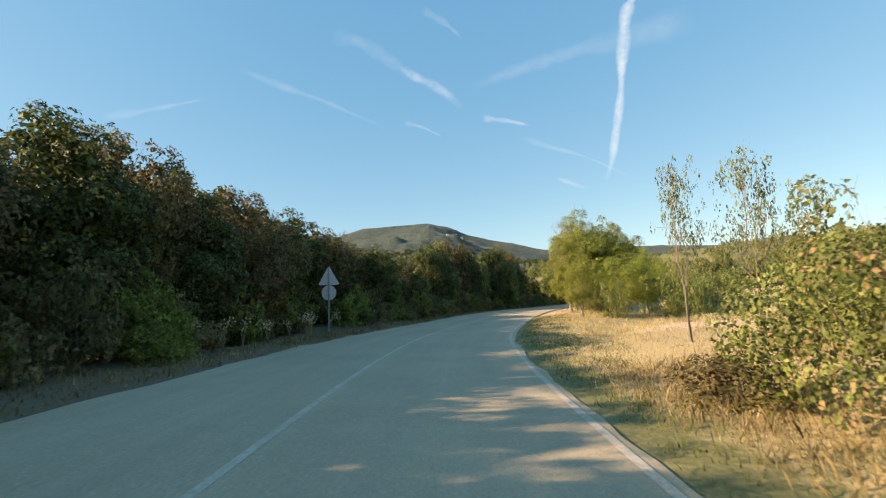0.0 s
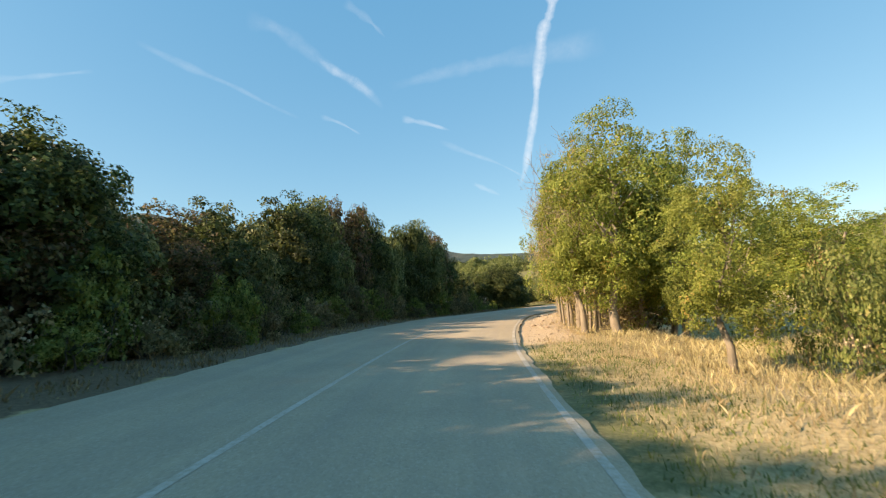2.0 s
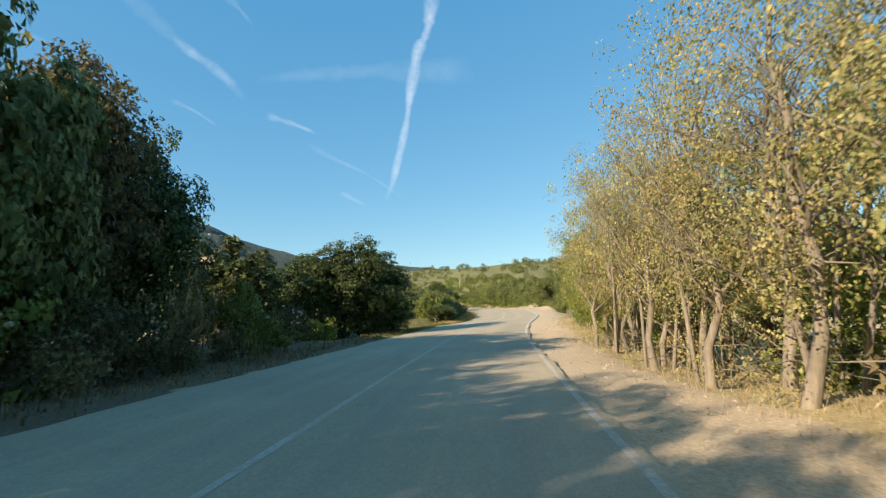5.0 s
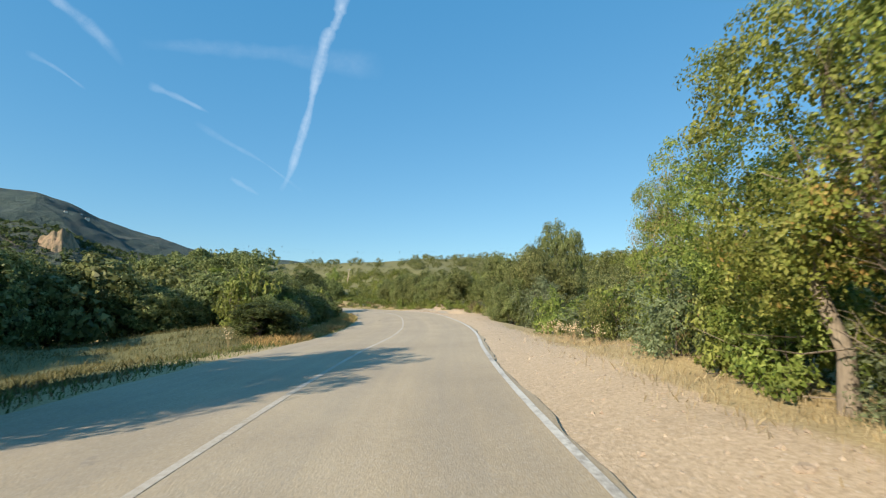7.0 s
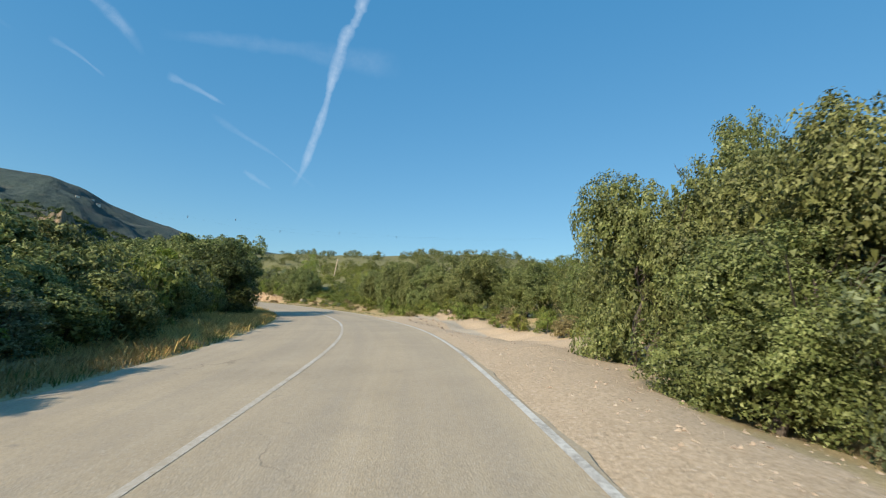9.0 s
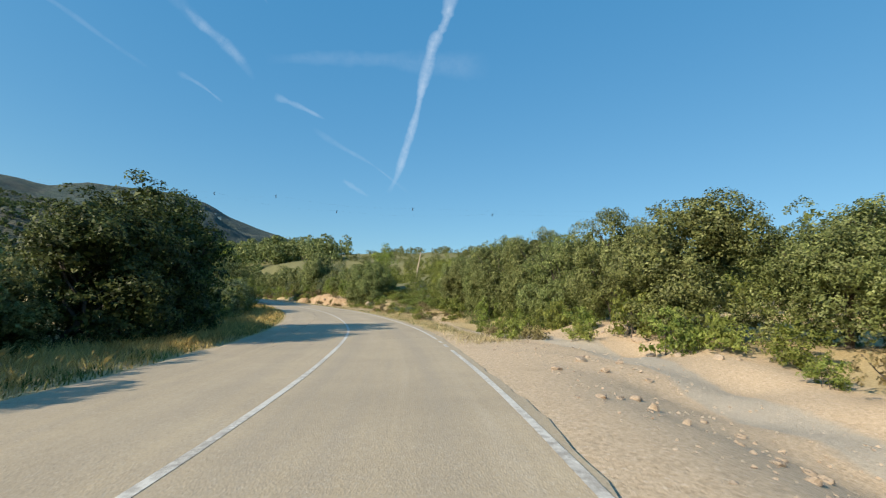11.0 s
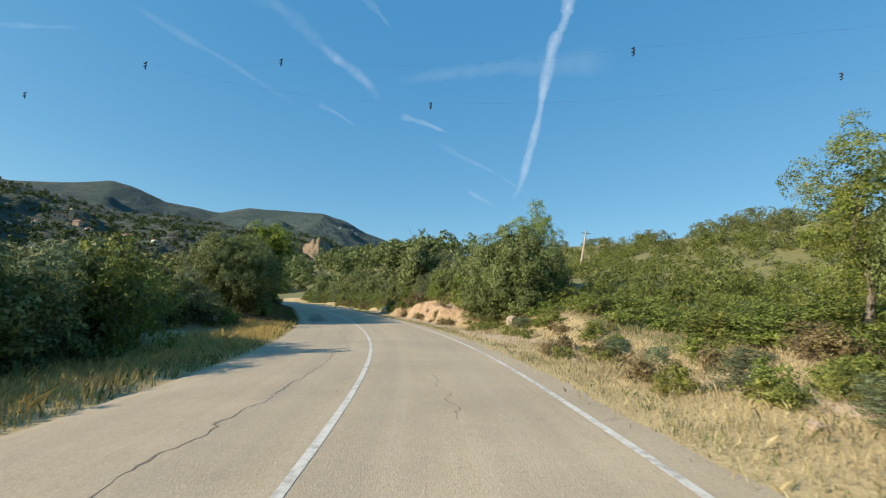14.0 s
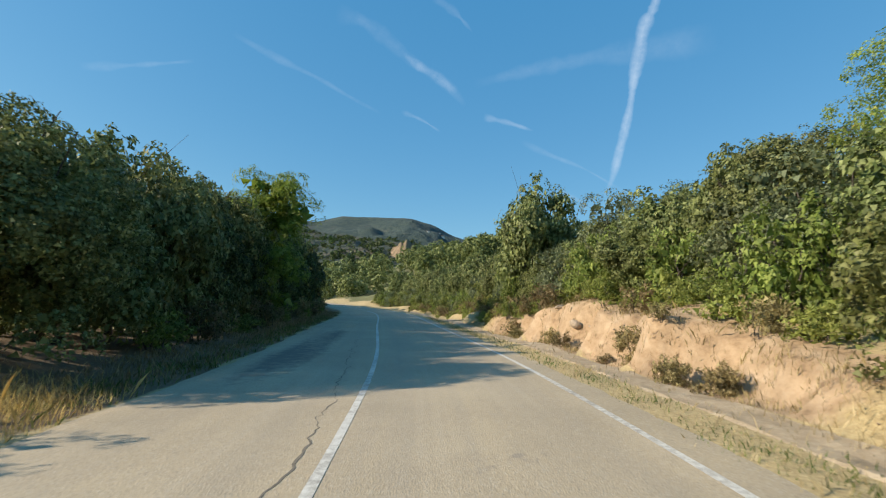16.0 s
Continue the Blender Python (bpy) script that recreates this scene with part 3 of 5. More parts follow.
# ---- plants ----
def branching(r, height, lean, trunk_r, forks, spread_w, base=0.25, stems=1, sides=7):
    """Trunk and limbs of a tree, and the ends of its limbs."""
    pieces, ends = [], []
    for st in range(stems):
        a0 = r.random() * 6.28
        foot = np.array([math.cos(a0), math.sin(a0), 0]) * (0.0 if stems == 1 else 0.22 * (1 + 0.12 * stems))
        top = foot + np.array([r.normal() * lean, r.normal() * lean, height * (0.62 + 0.2 * r.random())]) + np.array([math.cos(a0), math.sin(a0), 0]) * (0 if stems == 1 else 0.12 * height)
        pts = [foot + (top - foot) * u + np.r_[r.normal(size=2) * 0.05 * height * u * (1 - u) * 3, 0] for u in np.linspace(0, 1, 7)]
        pts[0] = pts[0] - (0, 0, 0.15)
        rad = trunk_r / stems ** 0.5
        pieces.append(tube(pts, [rad * (1.25 if i == 0 else 1 - 0.12 * i) for i in range(7)], sides))
        ends.append(pts[-1])
        for f in range(forks):
            u = base + (0.95 - base) * (f + r.random()) / forks
            k = min(5, int(u * 6))
            p0 = pts[k] + (pts[k + 1] - pts[k]) * (u * 6 - k)
            w = r.random() * 6.28
            out = np.array([math.cos(w), math.sin(w), 0.55 + 0.5 * r.random()])
            L = spread_w * (0.45 + 0.5 * r.random()) * (1.1 - 0.45 * u)
            p1 = p0 + out * L * 0.5 + r.normal(size=3) * 0.06 * L
            p2 = p0 + out * L * (1, 1, 1.15) + r.normal(size=3) * 0.1 * L
            r0 = rad * 0.5 * (1.15 - u)
            pieces.append(tube([p0, p1, p2], [r0, r0 * 0.7, r0 * 0.3], 5))
            ends.append(p2)
            for _ in range(2):
                q = p1 + r.normal(size=3) * (0.35, 0.35, 0.2) * L + (0, 0, 0.3 * L)
                pieces.append(tube([p1, (p1 + q) / 2 + r.normal(size=3) * 0.05 * L, q], [r0 * 0.45, r0 * 0.3, r0 * 0.12], 4))
                ends.append(q)
    return pieces, ends


def dome_puffs(r, w, h, z0, count, size, tips=0.2):
    """Centres and radii of puffs that make up an uneven rounded crown, w wide, from z0 to h."""
    c, rad = [], []
    mid, hh = z0 + (h - z0) * 0.46, (h - z0) * 0.5
    ph = r.random(6) * 6.28
    for i in range(count):
        d = r.normal(size=3)
        d /= np.linalg.norm(d)
        az = math.atan2(d[1], d[0])
        bulge = 1 + 0.10 * math.sin(2 * az + ph[0]) + 0.10 * math.sin(3 * az + 4 * d[2] + ph[1]) + 0.07 * math.sin(5 * az - 6 * d[2] + ph[2])
        rr = size * (0.5 + 0.9 * r.random() ** 1.3)
        k = (0.9 if i % 5 else 0.5) * bulge * (1 + tips * min(1.5, max(0, r.normal())) * 0.5)
        if z0 < 0.5 and d[2] < 0:
            d[:2] *= max(1.0, 0.86 / (math.hypot(d[0], d[1]) + 1e-6))
        c.append(np.array([d[0] * (w * 0.5 - rr * 0.6) * k, d[1] * (w * 0.5 - rr * 0.6) * k, mid + d[2] * (hh - rr * 0.4) * k]))
        rad.append(rr)
    return c, rad


def shell_leaves(centres, radii, total, size, r, flat=0.9, deep=0.3, aspect=0.6, lean=0.42, tufts=22, make=leaf_tris):
    """A number of leaves in tufts on the shells of puffs, facing outward, thicker on the larger ones."""
    radii, centres = np.asarray(radii), np.asarray(centres)
    airy = deep > 0.5
    out = centres - centres.mean(0)
    out /= np.linalg.norm(out, axis=1, keepdims=True) + 0.3
    tuft = r.normal(size=(len(radii), tufts, 3)) + 0.9 * out[:, None] + (0, 0, 0.3)
    tuft /= np.linalg.norm(tuft, axis=2, keepdims=True)
    far = 1 - deep * r.random((len(radii), tufts)) ** 1.5
    which = r.choice(len(radii), total, p=radii ** 2 / (radii ** 2).sum())
    at = r.integers(0, tufts, total)
    d = tuft[which, at]
    g = r.normal(size=(total, 3)) + 0.6 * d
    g /= np.linalg.norm(g, axis=1, keepdims=True)
    g *= (0.35 + 0.65 * r.random(total) ** 0.5)[:, None]
    p = centres[which] + (d * far[which, at][:, None] + g * (0.44 if airy else 0.3)) * radii[which][:, None] * (1, 1, flat)
    nn = d * (0.4 if airy else 0.75) + g * (1.0 if airy else 0.6) + r.normal(size=(total, 3)) * (0.6 if airy else lean)
    nn[:, 2] += 0.2
    nn /= np.linalg.norm(nn, axis=1, keepdims=True)
    return make(p, nn, size * (0.6 + 0.8 * r.random(total)), aspect, 0.25, r)[0]


TREE_INFO, USED = {}, set()


def tree_kind(key, name, label, leaf, bark, seed, h, w, z0, puffs, puff, leaves, size, core=0.12, forks=7, stems=1, trunk=0.16, lean=0.2, aspect=0.75, base=0.3, tips=0.2, deep=0.35, fine=False, category=""):
    """One plant of a kind: trunk with limbs, and a crown of single leaves."""
    r = np.random.default_rng(seed)
    k = 4 if fine else 3
    root = new(name)
    root.empty_display_size = 0.3
    pieces, ends = branching(r, h, lean, trunk, forks, w * 0.5, base, stems)
    c, rad = dome_puffs(r, w, h, z0, puffs, puff, tips)
    for e in ends if z0 > 0.5 else ():
        if e[2] > z0 * 0.9:
            c.append(e * (0.9, 0.9, 0.92)), rad.append(puff * (0.35 + 0.3 * r.random()))
    v = shell_leaves(c, rad, leaves, size, r, deep=deep, aspect=aspect, make=leaf_quads if fine else leaf_tris)
    if core:
        c2 = [q * (0.72, 0.72, 0.88) + (0, 0, 0.05 * h) for q in c]
        v = np.concatenate([v, shell_leaves(c2, np.asarray(rad) * 0.7, int(leaves * core), size * (1.25 if fine else 1.9), r, aspect=0.9, lean=1.0, make=leaf_quads if fine else leaf_tris)])
    fit_z, fit_w = h / np.quantile(v[:, 2], 0.995), w * 0.5 / np.quantile(np.hypot(v[:, 0], v[:, 1]), 0.985)
    v = (v * (fit_w, fit_w, fit_z)).reshape(-1, k, 3)
    v = v[v[:, :, 2].min(1) > 0.02].reshape(-1, 3)
    wv, wf = join(pieces)
    part("trunk", mesh_of("trunk", np.asarray(wv) * (fit_w, fit_w, fit_z), wf, bark, True), None, root)
    part("crown", mesh_of("crown", v, np.arange(len(v)).reshape(-1, k), leaf), None, root)
    tagged(root, label, category or name.split("_")[-1])
    TREE_INFO[key] = (root, h, w)


def plant(key, s, d, h, w=None, turn=None, sink=0.05):
    """Sets a plant of that kind, h high and w wide, at s along and d across the road."""
    root, h0, w0 = TREE_INFO[key]
    x, y, z = put_at(float(s), float(d))
    kz = h / h0
    kw = kz if w is None else w / w0
    m = Matrix.LocRotScale((x, y, z - sink), Euler((0, 0, rng.random() * 6.28 if turn is None else turn)), (kw, kw, kz))
    if key not in USED:
        USED.add(key)
        root.matrix_basis = m
        return root
    keep = root.matrix_basis.copy()
    root.matrix_basis = Matrix.Identity(4)
    ob = copy_thing(root, m)
    ob.matrix_basis = m
    root.matrix_basis = keep
    return ob


for i in range(4):
    tree_kind(f"oak{i}", "oak_tree", "dense grey-green holm oak with a rounded crown", LEAF_OAK, BARK, 11 + i, 5.2, 5.4, 0.1, 64, 0.86, 15000, 0.155, core=0.22, stems=2, forks=4, tips=0.12)
for i in range(3):
    tree_kind(f"near{i}", "oak_tree", "dense grey-green holm oak with a rounded crown", LEAF_OAK, BARK, 111 + i, 5.2, 5.4, 0.1, 84, 0.78, 42000, 0.088, core=0.14, stems=2, forks=6, tips=0.15)
tree_kind("round0", "oak_tree", "broad dome-shaped holm oak with dense dark green foliage", LEAF_OAK, BARK, 118, 5.4, 6.2, 0.05, 120, 0.74, 46000, 0.088, core=0.16, stems=2, forks=6, tips=0.0, deep=0.15)
for i in range(2):
    tree_kind(f"scrub{i}", "oak_tree", "small holm oak among the scrub", LEAF_OAK, BARK, 16 + i, 4.4, 4.6, 0.1, 46, 0.8, 8000, 0.17, forks=3, tips=0.15)
for i in range(3):
    tree_kind(f"dark{i}", "oak_tree", "tall dark green oak in the roadside thicket", LEAF_DARK, BARK, 21 + i, 7.5, 5.6, 0.1, 95, 0.86, 20000, 0.135, core=0.24, stems=2, forks=4, tips=0.12)
for i in range(2):
    tree_kind(f"back{i}", "oak_tree", "tall dark oak standing behind the roadside trees", LEAF_DARK, BARK, 26 + i, 7.5, 5.6, 0.3, 60, 0.8, 3000, 0.34, stems=1, forks=3)
for i in range(2):
    tree_kind(f"brown{i}", "thicket_tree", "brownish half-dry tree in the roadside thicket", LEAF_BROWN, BARK, 31 + i, 6.2, 4.8, 0.1, 105, 0.66, 15000, 0.11, core=0.26, stems=3, forks=4, tips=0.2)
tree_kind("drybush0", "thicket_bush", "brownish half-dry bush at the thicket's foot", LEAF_BROWN, BARK, 36, 2.2, 2.6, 0.0, 50, 0.32, 2600, 0.11, stems=3, forks=2, trunk=0.05, tips=0.7)
for i in range(2):
    tree_kind(f"ash{i}", "ash_tree", "slender ash with light green leaves and a bare trunk", LEAF_ASH, BARK_ASH, 41 + i, 8.0, 5.0, 1.5, 70, 0.7, 27000, 0.088, aspect=0.62, forks=11, trunk=0.17, tips=0.5, base=0.3, fine=True)
for i in range(3):
    tree_kind(f"yellow{i}", "ash_tree", "slender ash with thinning yellow autumn leaves", LEAF_YELLOW, BARK_ASH, 51 + i, 7.6, 4.4, 1.8, 84, 0.54, 9500, 0.066, core=0.0, aspect=0.65, forks=16, stems=1, trunk=0.13, lean=0.1, tips=0.8, base=0.28, deep=0.7, fine=True)
for i in range(2):
    tree_kind(f"bramble{i}", "bramble_bush", "sprawling green and yellowish bramble bush", LEAF_BRAMBLE, BARK, 61 + i, 2.6, 5.0, 0.02, 75, 0.5, 9000, 0.095, aspect=0.7, stems=4, forks=4, trunk=0.05, tips=0.8, fine=True)
for i in range(3):
    tree_kind(f"shrub{i}", "shrub", "bright green leafy roadside shrub", LEAF_SHRUB, BARK, 71 + i, 1.6, 2.2, 0.0, 50, 0.28, 2700, 0.09, stems=3, forks=2, trunk=0.05, tips=0.6)
for i in range(2):
    tree_kind(f"heath{i}", "dry_bush", "low brown half-dry heath bush", LEAF_HEATH, BARK, 81 + i, 0.9, 1.4, 0.0, 34, 0.19, 1500, 0.07, stems=3, forks=2, trunk=0.03, tips=0.9)
for i in range(2):
    tree_kind(f"broom{i}", "broom_bush", "low yellow-green broom bush on the slope", LEAF_BROOM, BARK, 85 + i, 1.2, 2.0, 0.0, 40, 0.25, 1700, 0.11, aspect=0.45, stems=3, forks=2, trunk=0.03, tips=0.8)
tree_kind("pine0", "pine_tree", "young bright yellow-green pine", LEAF_PINE, BARK, 91, 9.0, 4.8, 0.8, 60, 0.75, 13000, 0.26, aspect=0.16, core=0.08, forks=14, trunk=0.14, tips=0.5)
for i in range(2):
    tree_kind(f"olive{i}", "olive_tree", "grey-green wild olive with dense foliage", LEAF_GREY, BARK, 95 + i, 3.6, 3.6, 0.0, 55, 0.52, 6500, 0.11, aspect=0.5, stems=3, forks=3, trunk=0.1, tips=0.6)
tree_kind("sapling0", "poplar_sapling", "bright green young poplar with pale glinting leaves", LEAF_SHRUB, BARK_ASH, 98, 3.4, 2.8, 0.1, 46, 0.36, 4200, 0.1, core=0.1, aspect=0.8, forks=8, stems=4, trunk=0.06, tips=0.9, fine=True, category="sapling")
tree_kind("wisp0", "sparse_tree", "thin tree with sparse grey-green leaves", LEAF_GREY, BARK_ASH, 99, 6.5, 4.4, 2.4, 34, 0.42, 1900, 0.12, core=0, forks=12, stems=3, trunk=0.09, tips=1.0, deep=0.7, fine=True)

# thicket along the outer side of the first bend
tall = lambda s: float(np.interp(s, [-15, 8, 11, 15, 18, 21, 25, 30, 36, 38.7, 41, 44, 46, 48.5, 50, 53, 57, 59.5, 61.5, 63.5, 67, 71, 75, 78, 85], [5.4, 5.6, 6.1, 7.3, 7.1, 6.8, 6.2, 6.1, 5.9, 4.7, 5.2, 5.8, 6.0, 6.5, 7.2, 8.0, 8.7, 9.0, 8.1, 7.9, 8.9, 9.1, 8.4, 6.9, 6.8]))
s, i = -7.6, 0
while s < 78:
    if s < 36:
        key = ("brown0", "brown1", "dark0", "brown1", "dark1")[i % 5]
    else:
        key = ("dark0", "oak1", "dark1", "dark2", "oak3", "brown0")[i % 6]
    plant(key, s, -8.4 - 0.7 * rng.random() - 0.8 * float(step(s, 70, 75)), tall(s) * (0.97 + 0.07 * rng.random()), 5.0)
    plant(f"back{i % 2}", s + 1.3, -12.2 - rng.random(), tall(s) * (0.84 + 0.12 * rng.random() + 0.36 * float(1 - step(s, 30, 40))), 5.8)
    if 13 < s < 25.5:
        s += 2.8
        i += 1
        continue
    plant(("shrub0", "drybush0", "shrub1", "drybush0", "heath0")[i % 5], s + 0.6, -5.9 - 0.4 * rng.random(), 1.5 + 1.2 * rng.random(), 2.4)
    plant(("drybush0", "heath0", "shrub2", "heath1")[i % 4], s + 1.9, -5.3 - 0.3 * rng.random(), 0.7 + 0.6 * rng.random(), 1.7)
    s += 2.8
    i += 1
for s, d in ((12.5, -6.2), (18.5, -7.2), (23.0, -7.4), (28.5, -6.2), (40.0, -6.2)):
    plant("shrub2", s, d, 2.4, 2.6)

plant("dark2", 34.6, -7.6, 5.5, 4.8)

# inner side of the first bend
plant("bramble0", 5.6, 6.9, 2.5, 4.6)
plant("drybush0", 6.4, 5.6, 0.8, 1.8)
plant("bramble1", 10.5, 11.0, 2.9, 5.6)
plant("bramble1", 3.0, 8.6, 2.6, 5.2)
plant("bramble0", 8.6, 9.8, 2.7, 4.6)
plant("wisp0", 12.6, 7.8, 4.7, 1.7)
plant("wisp0", 12.2, 9.2, 4.6, 2.2, 1.0)
plant("wisp0", 11.6, 10.2, 3.8, 1.6, 3.0)
plant("ash0", 34.0, 7.2, 4.4, 2.9)
plant("bramble1", 33.4, 9.0, 2.6, 2.6)
plant("bramble0", 35.6, 13.7, 3.8, 4.4)
for s, d, h, w in ((42.8, 7.2, 8.4, 6.2), (45.6, 8.8, 8.4, 5.4), (39.5, 10.4, 5.0, 4.4), (37.5, 11.6, 4.0, 4.0)):
    plant(f"ash{int(s) % 2}", s, d, h, w)
plant("bramble0", 45, 17, 3.6, 6.0)
plant("bramble1", 41, 15, 2.6, 4.4)
plant("bramble0", 35, 12.5, 1.5, 2.6)
for i, s in enumerate(np.arange(44.0, 83.5, 1.75)):
    s = s + 0.5 * rng.random()
    plant(f"yellow{i % 3}" if i % 5 or s > 70 else f"ash{i % 2}", s, 6.2 + 0.7 * (i % 2) + 0.3 * rng.random(), 7.6 + 1.2 * rng.random(), 4.4)
    if i % 3 == 1 or s < 50:
        plant(f"ash{(i // 2) % 2}", s + 0.8, 9.4 + rng.random(), 7.0 + rng.random(), 4.8)
    if i % 2:
        plant(("shrub0", "heath1", "drybush0")[i % 3], s + 0.8, 8.4 + rng.random(), 1.5 + 0.8 * rng.random())
for i, s in enumerate((84.6, 86.8, 89.0, 91.4, 93.6, 96.0)):
    plant(f"ash{i % 2}" if i != 1 else "yellow1", s, 7.1 + 0.4 * (i % 2), (4.6, 4.6, 4.9, 6.0, 6.4, 4.8)[i], (3.7, 3.7, 3.8, 4.2, 4.0, 3.0)[i])
    plant(("shrub0", "shrub1")[i % 2], s + 1, 8.8, 2.2, 3.0)

def bare_tree(seed):
    """A thin leafless tree: trunk, limbs, branches and twigs."""
    r = np.random.default_rng(seed)
    root = new("bare_tree")
    pieces, limbs = [], []

    def grow(p, d, L, rad, level):
        q1 = p + d * L * 0.5 + r.normal(size=3) * (0.06 if level else 0.025) * L
        q2 = p + d * L + r.normal(size=3) * (0.1 if level else 0.035) * L
        (limbs if level else pieces).append(tube([p, q1, q2], [rad, rad * 0.75, rad * 0.4], 6 if level == 0 else 4 if level == 1 else 3))
        if level == 3:
            return
        for k in range((11, 5, 4)[level]):
            u = (0.35 if level == 0 else 0.25) + 0.7 * r.random()
            b = p + (q1 - p) * u * 2 if u < 0.5 else q1 + (q2 - q1) * (u - 0.5) * 2
            e = d * 0.9 + r.normal(size=3) * (0.5, 0.5, 0.4)
            e[2] = abs(e[2]) * 0.6 + 0.45
            e /= np.linalg.norm(e)
            grow(b, e, L * (0.42, 0.55, 0.5)[level] * (0.6 + 0.6 * r.random()), rad * (0.42, 0.5, 0.55)[level], level + 1)

    lean = np.array([r.normal() * 0.05, r.normal() * 0.05, 1.0])
    grow(np.array([0, 0, -0.1]), lean / np.linalg.norm(lean), 4.2, 0.055, 0)
    part("trunk", mesh_of("trunk", *join(pieces), BARK_ASH, True), None, root)
    part("crown", mesh_of("crown", *join(limbs), BARK_ASH, True), None, root, "bare pale limbs and twigs")
    tagged(root, "thin leafless tree with pale bark and dead limbs", "tree", "bare trees in the row")
    return root


for k in range(3):
    TREE_INFO[f"bare{k}"] = (bare_tree(300 + k), 5.5, 3.0)
for i, s in enumerate(np.arange(43.5, 83, 1.0)):
    plant(f"bare{i % 3}", s + rng.random(), 5.9 + 2.4 * rng.random(), 4.6 + 3.2 * rng.random() * (s < 84), 3.2)
for i in range(22):
    plant(f"bare{i % 3}", 82 + 11.5 * rng.random(), 6.5 + 2.6 * rng.random(), 2.4 + 2.2 * rng.random(), 2.0)
for s, d, h in ((49.5, 6.1, 7.2), (53.0, 5.9, 8.4), (56.0, 5.9, 8.0), (59.5, 5.8, 8.2), (63.0, 5.9, 7.6)):
    plant(f"bare{int(s) % 3}", s, d, h, 3.7)
    plant(f"yellow{int(s) % 3}", s + 0.8, d + 0.5, h, 4.6)

for s, d, h in ((82.4, 7.6, 8.2), (84.4, 7.0, 7.8), (86.2, 8.2, 6.4)):
    plant(f"yellow{int(s) % 3}", s, d, h, 4.2)

# between the bends
plant("dark1", 93.2, -6.8, 6.4, 6.4)
plant("dark0", 90.8, -7.2, 6.2, 5.6)
plant("dark2", 89.5, -9.0, 5.6, 5.0)
plant("back0", 88.5, -12.5, 5.6, 5.4)
plant("back1", 84.5, -11.5, 5.6, 5.4)
plant("drybush0", 82, -6.8, 1.6, 2.6)
plant("shrub1", 86.5, -7.2, 1.4, 2.6)
plant("dark2", 109.4, -5.7, 1.7, 3.4)
for i, s in enumerate(np.arange(111.5, 130, 1.5)):
    plant(("oak0", "shrub0", "oak3", "shrub2", "olive1")[i % 5], s, -6.0 - 0.5 * rng.random(), 1.4 + 0.8 * rng.random(), 2.7)
for i, s in enumerate(np.arange(98, 156, 2.6)):
    d = -18 - 2 * rng.random() + 6 * step(s, 108, 122)
    plant(f"oak{i % 4}" if i % 2 else f"scrub{i % 2}", s, d, (4.1 if s < 116 else 3.4) + 0.9 * rng.random(), 5.0)
# Oaks mostly out of view, added to throw shade over the meadow
for i, s in enumerate(np.arange(90, 105, 2.4)):
    plant(f"oak{i % 4}", s, -16.0 - rng.random(), 4.3 + 0.5 * rng.random(), 5.0)
for i, s in enumerate(np.arange(99, 124, 2.6)):
    plant(f"oak{i % 4}", s, 13.4 + 1.5 * rng.random(), (2.2 if s < 117 else 3.2) + 0.6 * rng.random(), 4.4)
    plant(f"scrub{i % 2}", s + 1.2, 18.5 + 2 * rng.random(), 3.3 + 0.7 * rng.random(), 4.8)
for s, d in ((143, 16.5), (139.4, 15.6), (135.4, 15.0), (131.5, 14.6)):
    plant(f"near{int(s) % 3}", s, d, 4.7, 5.0)
for i, s in enumerate(np.arange(129, 152, 1.7)):
    plant(("shrub0", "broom0", "heath1", "shrub2")[i % 4], s, 11.6 + 1.4 * rng.random(), 0.8 + 0.7 * rng.random())
for i, s in enumerate(np.arange(113, 151, 2.2)):
    plant(("shrub1", "scrub1", "oak1", "scrub0", "olive1")[i % 5], s, -7.4 - 0.9 * rng.random(), 2.3 + 0.9 * rng.random(), 3.4)
plant("dark2", 153.4, -7.3, 4.8, 5.0)
plant("dark0", 157.2, -7.8, 6.0, 5.8)
plant("dark1", 160.4, -7.8, 6.1, 5.6)
for i, s in enumerate(np.arange(97.5, 112, 1.7)):
    plant(("bramble0", "shrub0", "olive0", "shrub2")[i % 4], s, 8.0 + 0.8 * rng.random(), (2.3 if s < 103.5 else 1.6) + 0.6 * rng.random(), 3.2)
plant("yellow2", 104.0, 9.7, 6.3, 3.0)
plant("yellow0", 104.2, 9.9, 6.1, 3.0)
plant("ash1", 103.8, 9.6, 5.9, 2.8)
plant("near0", 126.2, 10.8, 5.9, 5.4)
plant("near1", 122.6, 10.2, 5.6, 5.2)
plant("near1", 127.6, 8.7, 5.6, 4.4)
plant("near2", 129.2, 13.8, 8.6, 5.4)
plant("near2", 122.2, 7.9, 3.4, 4.0)
plant("olive1", 119.5, 9.2, 3.6, 3.8)
plant("shrub2", 114.2, 8.2, 2.6, 3.0)
for s, d, h, w in ((154, 12.6, 4.8, 6.4), (158.5, 12.6, 5.2, 5.4), (162.5, 12.0, 5.2, 5.4), (167.2, 12.5, 6.0, 5.4), (170.2, 11.2, 5.6, 5.2), (172.4, 11.4, 5.2, 5.0), (174.5, 12.4, 4.2, 5.0), (178.5, 12.8, 4.3, 5.0), (151, 16, 4.7, 5.8), (147, 19, 4.7, 5.8)):
    plant(f"near{int(s) % 3}", s, d, h, w)
